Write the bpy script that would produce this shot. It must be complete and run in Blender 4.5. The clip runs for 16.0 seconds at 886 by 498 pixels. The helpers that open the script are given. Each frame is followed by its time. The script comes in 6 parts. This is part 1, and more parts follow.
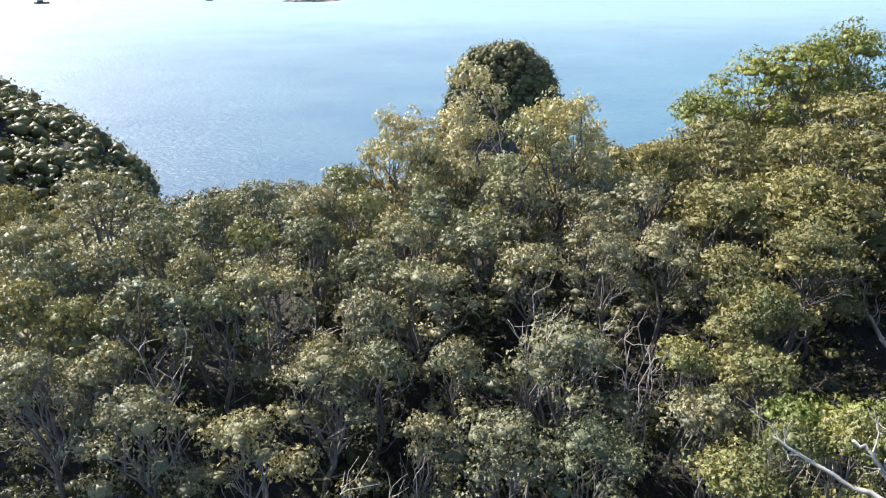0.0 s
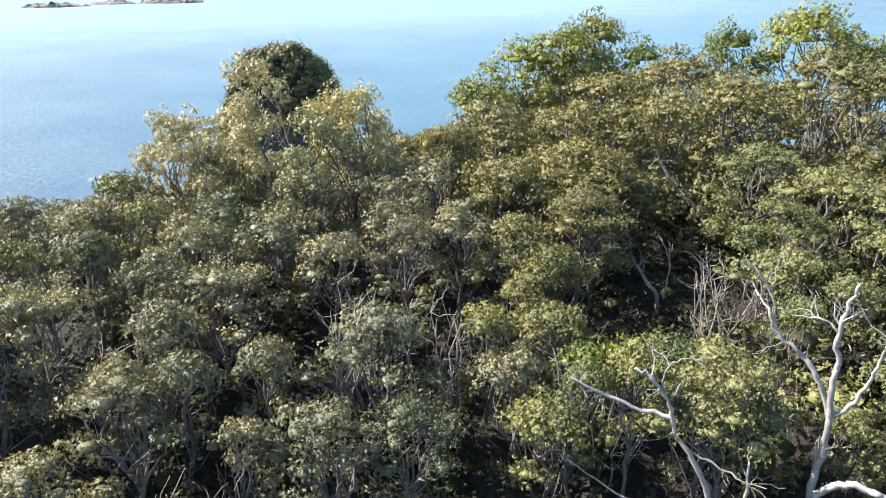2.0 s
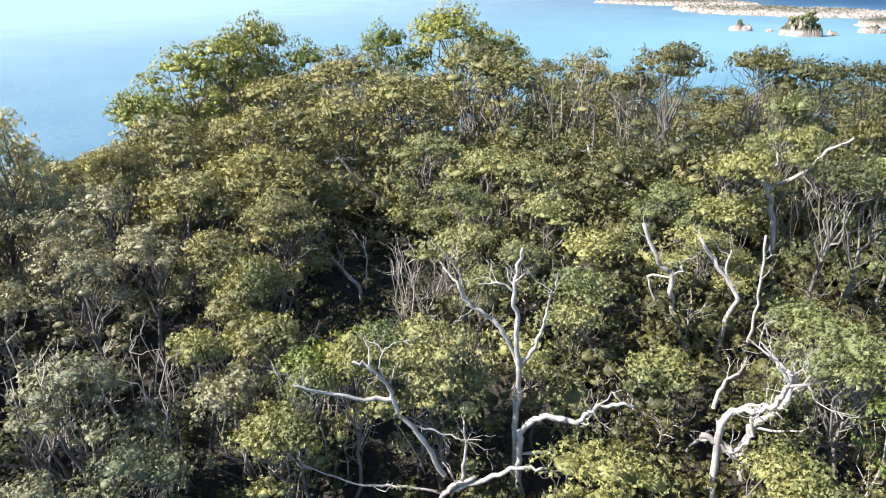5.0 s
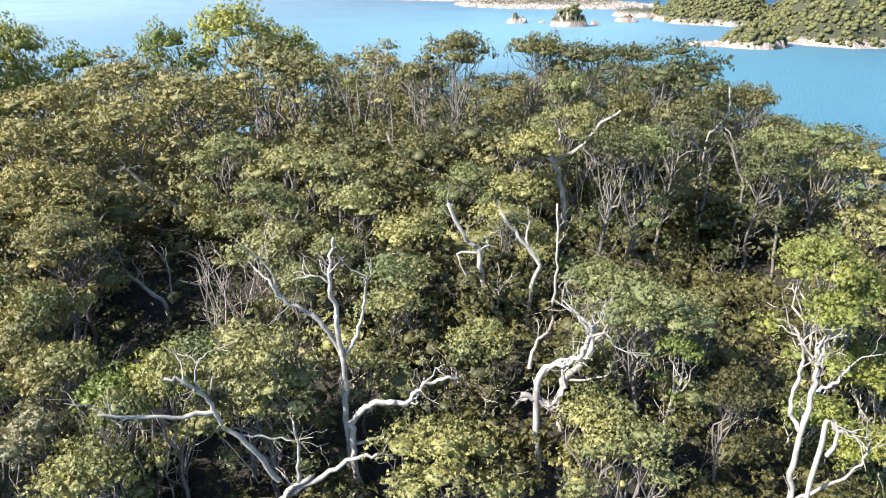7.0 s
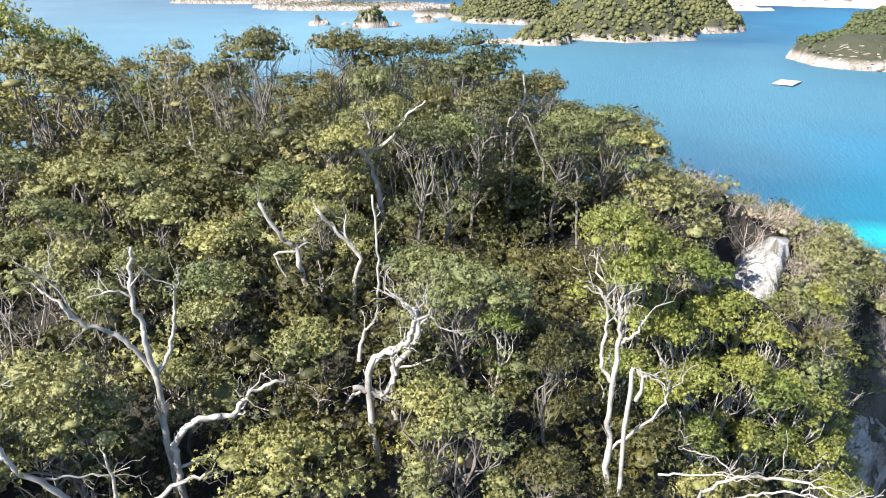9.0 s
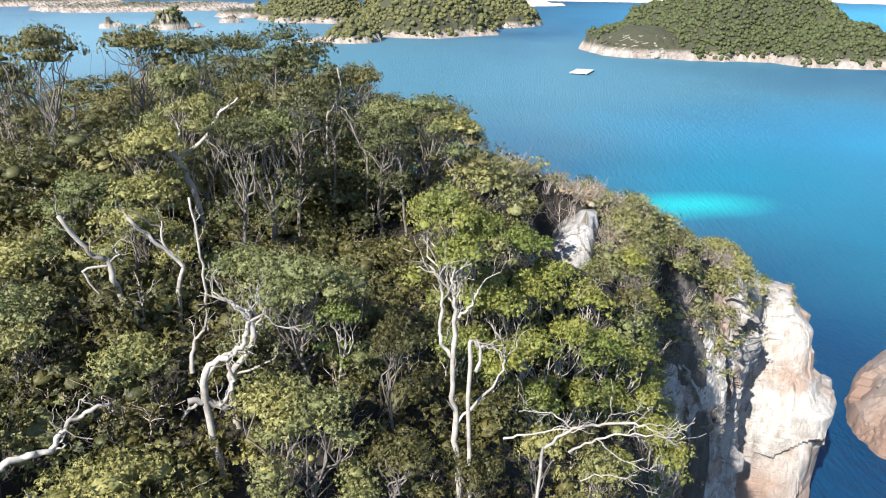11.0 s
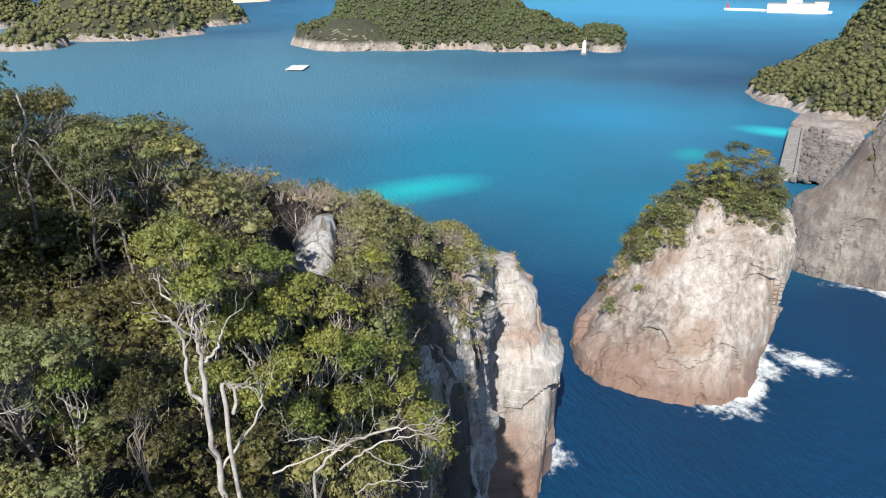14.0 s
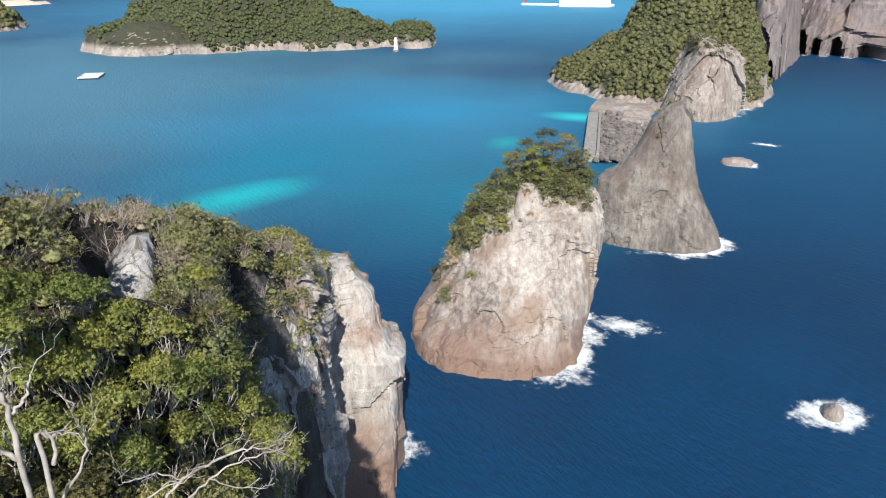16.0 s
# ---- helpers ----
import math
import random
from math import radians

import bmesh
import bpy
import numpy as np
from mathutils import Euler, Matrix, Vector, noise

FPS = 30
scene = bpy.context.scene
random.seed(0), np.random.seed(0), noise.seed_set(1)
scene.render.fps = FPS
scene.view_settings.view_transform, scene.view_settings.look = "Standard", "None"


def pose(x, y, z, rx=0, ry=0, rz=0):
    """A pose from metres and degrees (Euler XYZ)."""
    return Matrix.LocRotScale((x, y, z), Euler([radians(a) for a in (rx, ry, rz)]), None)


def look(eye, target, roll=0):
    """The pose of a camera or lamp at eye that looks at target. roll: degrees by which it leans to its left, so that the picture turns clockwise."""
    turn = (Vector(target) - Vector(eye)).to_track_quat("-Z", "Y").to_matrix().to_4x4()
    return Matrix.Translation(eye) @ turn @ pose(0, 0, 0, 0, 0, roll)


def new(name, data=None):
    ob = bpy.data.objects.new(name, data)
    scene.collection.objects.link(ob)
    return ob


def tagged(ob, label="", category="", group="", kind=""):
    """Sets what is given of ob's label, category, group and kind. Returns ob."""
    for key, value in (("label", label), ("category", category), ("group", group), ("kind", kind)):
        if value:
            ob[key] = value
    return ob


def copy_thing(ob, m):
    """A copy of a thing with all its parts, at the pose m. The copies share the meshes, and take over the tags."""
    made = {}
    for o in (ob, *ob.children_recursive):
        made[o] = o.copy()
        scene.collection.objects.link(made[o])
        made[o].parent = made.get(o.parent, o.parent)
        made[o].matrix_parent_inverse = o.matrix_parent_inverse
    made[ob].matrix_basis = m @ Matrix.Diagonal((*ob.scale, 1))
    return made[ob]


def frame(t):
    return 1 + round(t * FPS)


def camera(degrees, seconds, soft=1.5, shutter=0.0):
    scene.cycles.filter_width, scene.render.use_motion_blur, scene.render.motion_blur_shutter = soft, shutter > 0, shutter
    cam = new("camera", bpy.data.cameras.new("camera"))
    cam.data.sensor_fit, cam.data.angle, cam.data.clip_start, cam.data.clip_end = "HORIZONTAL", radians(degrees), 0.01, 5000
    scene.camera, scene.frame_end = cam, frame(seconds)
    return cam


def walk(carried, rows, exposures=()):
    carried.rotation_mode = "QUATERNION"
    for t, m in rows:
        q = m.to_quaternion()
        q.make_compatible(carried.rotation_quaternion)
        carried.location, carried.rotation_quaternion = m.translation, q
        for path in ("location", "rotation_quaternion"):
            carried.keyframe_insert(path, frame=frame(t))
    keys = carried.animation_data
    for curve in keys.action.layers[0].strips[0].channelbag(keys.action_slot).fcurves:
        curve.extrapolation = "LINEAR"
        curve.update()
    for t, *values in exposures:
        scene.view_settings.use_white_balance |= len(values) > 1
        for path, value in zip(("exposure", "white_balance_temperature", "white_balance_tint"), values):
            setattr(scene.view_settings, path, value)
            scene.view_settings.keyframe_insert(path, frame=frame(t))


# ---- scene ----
# Metres, z = 0 is the sea. The drone hovers and turns to its right.
cam = camera(65.00, 16.0, soft=1.1)
ROWS = [  # seconds, x, y, z, yaw, pitch, roll
    (0.0, 0.00, 0.00, 65.00, 0.00, -22.45, -0.18),
    (0.5, -0.00, -0.01, 64.75, -4.46, -22.37, -0.16),
    (1.0, -0.02, -0.07, 64.60, -8.78, -22.39, -0.13),
    (1.5, 0.01, -0.10, 64.57, -13.12, -22.38, -0.09),
    (2.0, -0.01, -0.13, 64.50, -17.65, -22.33, -0.06),
    (2.5, -0.07, -0.14, 64.55, -22.13, -22.34, -0.02),
    (3.0, -0.10, -0.15, 64.63, -26.59, -22.35, 0.10),
    (3.5, -0.13, -0.17, 64.70, -30.97, -22.33, 0.13),
    (4.0, -0.13, -0.20, 64.77, -35.34, -22.26, 0.20),
    (4.2, -0.11, -0.19, 64.78, -37.24, -22.22, 0.31),
    (6.3, -0.22, -0.32, 64.58, -54.71, -22.42, -0.05),
    (6.5, -0.22, -0.30, 64.56, -56.48, -22.41, -0.00),
    (7.0, -0.12, -0.33, 64.46, -60.52, -22.32, -0.00),
    (7.5, -0.03, -0.33, 64.36, -64.53, -22.30, 0.07),
    (8.0, 0.03, -0.34, 64.32, -68.37, -22.28, 0.16),
    (8.5, 0.06, -0.41, 64.21, -72.14, -22.19, 0.11),
    (9.0, 0.06, -0.48, 64.08, -75.98, -22.14, 0.20),
    (11.5, -0.03, -0.51, 63.78, -94.54, -22.25, 0.17),
    (12.0, -0.04, -0.53, 63.90, -98.24, -22.30, 0.12),
    (12.5, -0.03, -0.58, 64.06, -102.01, -22.38, 0.09),
    (13.0, 0.02, -0.61, 64.21, -105.82, -22.44, 0.03),
    (13.5, 0.07, -0.63, 64.37, -109.60, -22.51, 0.03),
    (14.0, 0.12, -0.66, 64.48, -113.41, -22.56, 0.02),
    (14.5, 0.17, -0.66, 64.53, -117.18, -22.61, 0.01),
    (15.0, 0.14, -0.67, 64.61, -120.85, -22.64, -0.02),
    (15.5, 0.10, -0.69, 64.64, -124.55, -22.68, -0.04),
    (16.0, 0.08, -0.70, 64.59, -128.24, -22.71, -0.04),
]
walk(cam, [(t, pose(x, y, z, 90 + p, 0, yaw) @ pose(0, 0, 0, 0, 0, r)) for t, x, y, z, yaw, p, r in ROWS],
     exposures=[(0.0, 1.6), (2.0, 1.68), (4.0, 1.74), (8.0, 1.66), (11.5, 1.22), (13.0, 0.9), (16.0, 0.76)])
# ---- end of path ----
# world, sun
SUN_AZ, SUN_EL = -54.0, 40.0


def bearing(az, r, z=0.0):
    """Place at az degrees clockwise from the first heading, r metres out."""
    a = radians(az)
    return Vector((r * math.sin(a), r * math.cos(a), z))


world = bpy.data.worlds.new("world")
scene.world = world
world.use_nodes = True
wn = world.node_tree
sky = wn.nodes.new("ShaderNodeTexSky")
sky.sky_type = 'NISHITA'
sky.sun_disc = False
sky.sun_elevation = radians(SUN_EL)
sky.sun_rotation = radians(SUN_AZ % 360)
sky.air_density, sky.dust_density, sky.ozone_density = 1.0, 0.3, 3.0
wn.nodes["Background"].inputs["Strength"].default_value = 0.1
wn.links.new(sky.outputs[0], wn.nodes["Background"].inputs[0])

sun_data = bpy.data.lights.new("sun", 'SUN')
sun_data.energy, sun_data.angle, sun_data.color = 5.0, radians(0.5), (1.0, 0.95, 0.87)
sun = new("sun", sun_data)
sun_dir = bearing(SUN_AZ, math.cos(radians(SUN_EL)), math.sin(radians(SUN_EL)))
sun.matrix_world = look(sun_dir * 200, (0, 0, 0))


# ---- materials ----
def material(name):
    m = bpy.data.materials.new(name)
    m.use_nodes = True
    nt = m.node_tree
    return m, nt, nt.nodes["Principled BSDF"]


def node(nt, kind, **sets):
    n = nt.nodes.new(kind)
    for k, v in sets.items():
        if k in n.inputs:
            n.inputs[k].default_value = v
    return n


def noise_tex(nt, scale, detail=4.0, rough=0.55, coord=None, dims='3D'):
    n = nt.nodes.new("ShaderNodeTexNoise")
    n.inputs["Scale"].default_value = scale
    n.inputs["Detail"].default_value = detail
    n.inputs["Roughness"].default_value = rough
    if coord is not None:
        nt.links.new(coord, n.inputs["Vector"])
    return n


def ramp(nt, fac, stops):
    n = nt.nodes.new("ShaderNodeValToRGB")
    while len(n.color_ramp.elements) < len(stops):
        n.color_ramp.elements.new(0.5)
    for e, (p, c) in zip(n.color_ramp.elements, stops):
        e.position = p
        e.color = (c, c, c, 1) if isinstance(c, (int, float)) else (*c, 1)
    nt.links.new(fac, n.inputs[0])
    return n


def mix(nt, fac, a, b, blend='MIX'):
    n = nt.nodes.new("ShaderNodeMix")
    n.data_type, n.blend_type = 'RGBA', blend
    for sock, v in ((n.inputs[0], fac), (n.inputs[6], a), (n.inputs[7], b)):
        if isinstance(v, bpy.types.NodeSocket):
            nt.links.new(v, sock)
        elif isinstance(v, tuple):
            sock.default_value = (*v, 1)
        else:
            sock.default_value = v
    return n.outputs[2]


def calc(nt, op, a, b=0.0, c=0.0):
    n = nt.nodes.new("ShaderNodeMath")
    n.operation = op
    for sock, v in zip(n.inputs, (a, b, c)):
        if isinstance(v, bpy.types.NodeSocket):
            nt.links.new(v, sock)
        else:
            sock.default_value = v
    return n.outputs[0]


def bump(nt, height, strength, distance, bsdf):
    n = nt.nodes.new("ShaderNodeBump")
    n.inputs["Strength"].default_value = strength
    n.inputs["Distance"].default_value = distance
    nt.links.new(height, n.inputs["Height"])
    nt.links.new(n.outputs[0], bsdf.inputs["Normal"])
    return n


def leaf_material(name, dark, mid, light, rough=0.42, glow=0.2, cell=16.0):
    """Foliage: every leaf has its own shade, every tree its own tint; part of the light passes through."""
    m, nt, b = material(name)
    dark, mid, light = ((r_ * 1.1, g_ * 1.0, b_ * 0.95) for r_, g_, b_ in (dark, mid, light))
    geo = nt.nodes.new("ShaderNodeNewGeometry")
    info = nt.nodes.new("ShaderNodeObjectInfo")
    vor = nt.nodes.new("ShaderNodeTexVoronoi")
    vor.inputs["Scale"].default_value = cell
    nt.links.new(geo.outputs["Position"], vor.inputs["Vector"])
    sepc = nt.nodes.new("ShaderNodeSeparateColor")
    nt.links.new(vor.outputs["Color"], sepc.inputs[0])
    f = calc(nt, 'MULTIPLY_ADD', sepc.outputs[0], 0.25, calc(nt, 'MULTIPLY', geo.outputs["Random Per Island"], 0.75))
    col = ramp(nt, f, [(0.05, tuple(0.5 * q + 0.4 * k for q, k in zip(dark, mid))), (0.5, mid), (0.95, tuple(0.4 * q + 0.6 * k for q, k in zip(light, mid)))])
    n = noise_tex(nt, 0.5, 3.0, 0.6, coord=geo.outputs["Position"])
    patch = ramp(nt, n.outputs[0], [(0.35, (0.8, 0.84, 0.84)), (0.7, (1.18, 1.12, 1.03))])
    c = mix(nt, 1.0, col.outputs[0], patch.outputs[0], 'MULTIPLY')
    tree_tint = ramp(nt, info.outputs["Random"], [(0.0, (0.62, 0.74, 0.7)), (0.5, (1.0, 1.0, 1.0)), (1.0, (1.16, 1.14, 1.0))])
    c = mix(nt, 1.0, c, tree_tint.outputs[0], 'MULTIPLY')
    nt.links.new(c, b.inputs["Base Color"])
    b.inputs["Roughness"].default_value = rough
    b.inputs["Specular IOR Level"].default_value = 0.28
    bump(nt, vor.outputs["Distance"], 0.4, 0.02, b).invert = True
    t = nt.nodes.new("ShaderNodeBsdfTranslucent")
    tc = mix(nt, 1.0, c, (1.3, 1.2, 0.7), 'MULTIPLY')
    nt.links.new(tc, t.inputs[0])
    ms = nt.nodes.new("ShaderNodeMixShader")
    ms.inputs[0].default_value = glow
    nt.links.new(b.outputs[0], ms.inputs[1])
    nt.links.new(t.outputs[0], ms.inputs[2])
    nt.links.new(ms.outputs[0], nt.nodes["Material Output"].inputs[0])
    return m


def bark_material(name, dark, light):
    m, nt, b = material(name)
    geo = nt.nodes.new("ShaderNodeNewGeometry")
    n = noise_tex(nt, 5.0, 6.0, 0.65, geo.outputs["Position"])
    n2 = noise_tex(nt, 1.3, 2.0, 0.5, geo.outputs["Position"])
    f = calc(nt, 'MULTIPLY_ADD', n2.outputs[0], 0.6, calc(nt, 'MULTIPLY', n.outputs[0], 0.5))
    col = ramp(nt, f, [(0.35, dark), (0.62, light)])
    nt.links.new(col.outputs[0], b.inputs["Base Color"])
    b.inputs["Roughness"].default_value = 0.85
    bump(nt, n.outputs[0], 0.5, 0.02, b)
    return m


def rock_material(name, pale, mid, dark, red, scale=1.0, soil=None, shore=None):
    """Weathered cliff rock with cracks, rust stains, and soil where it lies flat."""
    m, nt, b = material(name)
    geo = nt.nodes.new("ShaderNodeNewGeometry")
    pos = geo.outputs["Position"]
    stretch = nt.nodes.new("ShaderNodeMapping")
    stretch.inputs["Scale"].default_value = (1.0, 1.0, 0.45)
    stretch.inputs["Rotation"].default_value = (0.35, -0.3, 0)
    nt.links.new(pos, stretch.inputs[0])
    big = noise_tex(nt, 0.09 * scale, 5.0, 0.6, stretch.outputs[0])
    fine = noise_tex(nt, 0.9 * scale, 8.0, 0.68, stretch.outputs[0])
    stain = noise_tex(nt, 0.13 * scale, 4.0, 0.6, pos)
    veins = nt.nodes.new("ShaderNodeTexNoise")
    veins.noise_type = 'RIDGED_MULTIFRACTAL'
    veins.inputs["Scale"].default_value = 0.16 * scale
    veins.inputs["Detail"].default_value = 6.0
    nt.links.new(stretch.outputs[0], veins.inputs["Vector"])
    streak = nt.nodes.new("ShaderNodeMapping")
    streak.inputs["Scale"].default_value = (1.0, 1.0, 0.16)
    streak.inputs["Rotation"].default_value = (0.5, -0.45, 0)
    nt.links.new(pos, streak.inputs[0])
    lines = noise_tex(nt, 1.1 * scale, 6.0, 0.7, streak.outputs[0])
    grit = noise_tex(nt, 4.5 * scale, 4.0, 0.7, pos)
    f = calc(nt, 'MULTIPLY_ADD', big.outputs[0], 0.45, calc(nt, 'MULTIPLY', fine.outputs[0], 0.25))
    f = calc(nt, 'ADD', f, calc(nt, 'MULTIPLY_ADD', lines.outputs[0], 0.34, calc(nt, 'MULTIPLY', grit.outputs[0], 0.16)))
    col = ramp(nt, f, [(0.49, dark), (0.58, mid), (0.68, pale)]).outputs[0]
    sf = ramp(nt, stain.outputs[0], [(0.5, 0.0), (0.64, 0.8)]).outputs[0]
    col = mix(nt, sf, col, red)
    crack = nt.nodes.new("ShaderNodeTexVoronoi")
    crack.feature = 'DISTANCE_TO_EDGE'
    crack.inputs["Scale"].default_value = 0.3 * scale
    warp = nt.nodes.new("ShaderNodeVectorMath")
    warp.operation = 'MULTIPLY_ADD'
    warp.inputs[1].default_value = (7.0 / scale, 7.0 / scale, 7.0 / scale)
    nt.links.new(noise_tex(nt, 0.35 * scale, 4.0, 0.6, stretch.outputs[0]).outputs["Color"], warp.inputs[0])
    nt.links.new(streak.outputs[0], warp.inputs[2])
    nt.links.new(warp.outputs[0], crack.inputs["Vector"])
    slit = ramp(nt, crack.outputs["Distance"], [(0.0, 0.85), (0.04, 1.0)]).outputs[0]
    gap = ramp(nt, veins.outputs[0], [(0.25, 1.0), (0.95, 0.55)]).outputs[0]
    gap = calc(nt, 'MULTIPLY', gap, slit)
    col = mix(nt, 1.0, col, gap, 'MULTIPLY')
    sep = nt.nodes.new("ShaderNodeSeparateXYZ")
    nt.links.new(pos, sep.inputs[0])
    if shore:
        zz = calc(nt, 'ADD', sep.outputs[2], calc(nt, 'MULTIPLY', big.outputs[0], shore[1]))
        wet = ramp(nt, calc(nt, 'MULTIPLY', zz, 0.03), [(shore[2] * 0.03, 1.0), (shore[3] * 0.03, 0.0)]).outputs[0]
        col = mix(nt, wet, col, shore[0])
    if soil:
        nrm = nt.nodes.new("ShaderNodeSeparateXYZ")
        nt.links.new(geo.outputs["Normal"], nrm.inputs[0])
        up = calc(nt, 'ADD', nrm.outputs[2], calc(nt, 'MULTIPLY_ADD', fine.outputs[0], 0.3, -0.15))
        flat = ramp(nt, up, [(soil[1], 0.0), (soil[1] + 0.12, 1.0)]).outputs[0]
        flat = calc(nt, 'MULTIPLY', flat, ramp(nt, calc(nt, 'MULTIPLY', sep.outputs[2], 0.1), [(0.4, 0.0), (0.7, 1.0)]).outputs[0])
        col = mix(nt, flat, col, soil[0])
    nt.links.new(col, b.inputs["Base Color"])
    b.inputs["Roughness"].default_value = 0.9
    hgt = calc(nt, 'MULTIPLY_ADD', calc(nt, 'ADD', fine.outputs[0], calc(nt, 'MULTIPLY', lines.outputs[0], 0.5)), 0.7, calc(nt, 'MULTIPLY', gap, 0.8))
    hgt = calc(nt, 'MULTIPLY_ADD', grit.outputs[0], 0.3, hgt)
    bump(nt, hgt, 0.9, 0.42 / scale, b)
    return m


def plain_material(name, color, rough=0.6, metal=0.0, var=0.25, scale=2.0):
    m, nt, b = material(name)
    geo = nt.nodes.new("ShaderNodeNewGeometry")
    n = noise_tex(nt, scale, 5.0, 0.6, geo.outputs["Position"])
    r = ramp(nt, n.outputs[0], [(0.3, 1.0 - var), (0.7, 1.0 + var * 0.5)])
    nt.links.new(mix(nt, 1.0, color, r.outputs[0], 'MULTIPLY'), b.inputs["Base Color"])
    b.inputs["Roughness"].default_value = rough
    b.inputs["Metallic"].default_value = metal
    return m


LEAF_DARK = leaf_material("leaf_dark", (0.0842, 0.0882, 0.0571), (0.186, 0.193, 0.124), (0.356, 0.362, 0.25), 0.5)
LEAF_OLIVE = leaf_material("leaf_olive", (0.0812, 0.0835, 0.0353), (0.172, 0.173, 0.0784), (0.293, 0.288, 0.152), 0.55)
LEAF_GREEN = leaf_material("leaf_green", (0.082, 0.0947, 0.0387), (0.179, 0.195, 0.0891), (0.323, 0.336, 0.174), 0.5)
LEAF_BRIGHT = leaf_material("leaf_bright", (0.0851, 0.104, 0.0288), (0.175, 0.205, 0.0575), (0.315, 0.339, 0.119), 0.45)
LEAF_PALE = leaf_material("leaf_pale", (0.196, 0.187, 0.103), (0.356, 0.348, 0.205), (0.536, 0.521, 0.335), 0.5)
LEAF_PINE = leaf_material("leaf_pine", (0.0458, 0.0516, 0.0235), (0.0988, 0.104, 0.0469), (0.183, 0.184, 0.0947), 0.5)
LEAF_DRY = leaf_material("leaf_dry", (0.15, 0.125, 0.096), (0.29, 0.245, 0.19), (0.44, 0.385, 0.30), 0.8, 0.1)
LEAF_FAR = leaf_material("leaf_far", (0.0484, 0.057, 0.028), (0.0862, 0.0969, 0.044), (0.123, 0.133, 0.062), 0.7, 0.1, 1.2)
BARK_WHITE = bark_material("bark_white", (0.14, 0.122, 0.108), (0.35, 0.322, 0.29))
BARK_GREY = bark_material("bark_grey", (0.055, 0.047, 0.042), (0.165, 0.145, 0.13))
TWIG = bark_material("twig_brown", (0.17, 0.135, 0.115), (0.40, 0.34, 0.295))
ROCK_TAN = rock_material("rock_tan", (0.40, 0.372, 0.342), (0.26, 0.226, 0.198), (0.11, 0.092, 0.082), (0.20, 0.137, 0.10),
                         1.0, shore=((0.18, 0.118, 0.09), 12.0, 8.0, 15.0))
ROCK_GREY = rock_material("rock_grey", (0.36, 0.35, 0.34), (0.235, 0.226, 0.218), (0.10, 0.094, 0.09), (0.19, 0.13, 0.102), 1.3,
                          soil=((0.125, 0.105, 0.08), 0.85))
ROCK_PALE = rock_material("rock_pale", (0.42, 0.398, 0.373), (0.29, 0.266, 0.242), (0.15, 0.13, 0.115), (0.26, 0.18, 0.135), 1.1,
                          shore=((0.21, 0.14, 0.108), 14.0, 12.0, 23.0))
ROCK_SAIL = rock_material("rock_sail", (0.225, 0.202, 0.176), (0.13, 0.114, 0.102), (0.072, 0.0634, 0.0576), (0.104, 0.0792, 0.0655), 0.8)
ROCK_FAR = rock_material("rock_far", (0.31, 0.275, 0.245), (0.205, 0.176, 0.155), (0.11, 0.093, 0.083), (0.23, 0.175, 0.14), 0.6,
                         soil=((0.035, 0.036, 0.018), 0.2))
ROCK_HEAD = rock_material("rock_head", (0.36, 0.325, 0.285), (0.235, 0.2, 0.175), (0.10, 0.084, 0.076), (0.18, 0.13, 0.112), 0.6)
ROCK_WALL = rock_material("rock_wall", (0.215, 0.186, 0.182), (0.135, 0.114, 0.113), (0.06, 0.05, 0.052), (0.20, 0.145, 0.125), 0.3)
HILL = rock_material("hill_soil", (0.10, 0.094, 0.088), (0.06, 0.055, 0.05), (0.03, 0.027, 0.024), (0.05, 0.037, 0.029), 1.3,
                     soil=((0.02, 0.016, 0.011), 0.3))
# leaf green with shade put into it, for the hollow and the understory
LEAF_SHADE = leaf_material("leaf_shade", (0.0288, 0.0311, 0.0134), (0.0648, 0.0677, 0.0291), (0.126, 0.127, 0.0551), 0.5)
CONCRETE = plain_material("concrete", (0.23, 0.215, 0.195), 0.85, 0, 0.35, 0.8)
RUBBLE = plain_material("rubble_stone", (0.14, 0.122, 0.11), 0.9, 0, 0.5, 0.7)
WHITE = plain_material("white_paint", (0.8, 0.79, 0.77), 0.5, 0, 0.1)
RED = plain_material("red_paint", (0.5, 0.05, 0.04), 0.5)
DARK = plain_material("dark_hull", (0.05, 0.05, 0.06), 0.6)
SAND = plain_material("beach_sand", (0.56, 0.44, 0.34), 0.95, 0, 0.2, 0.05)
DECK = plain_material("raft_deck", (0.62, 0.60, 0.57), 0.8, 0, 0.25, 0.5)


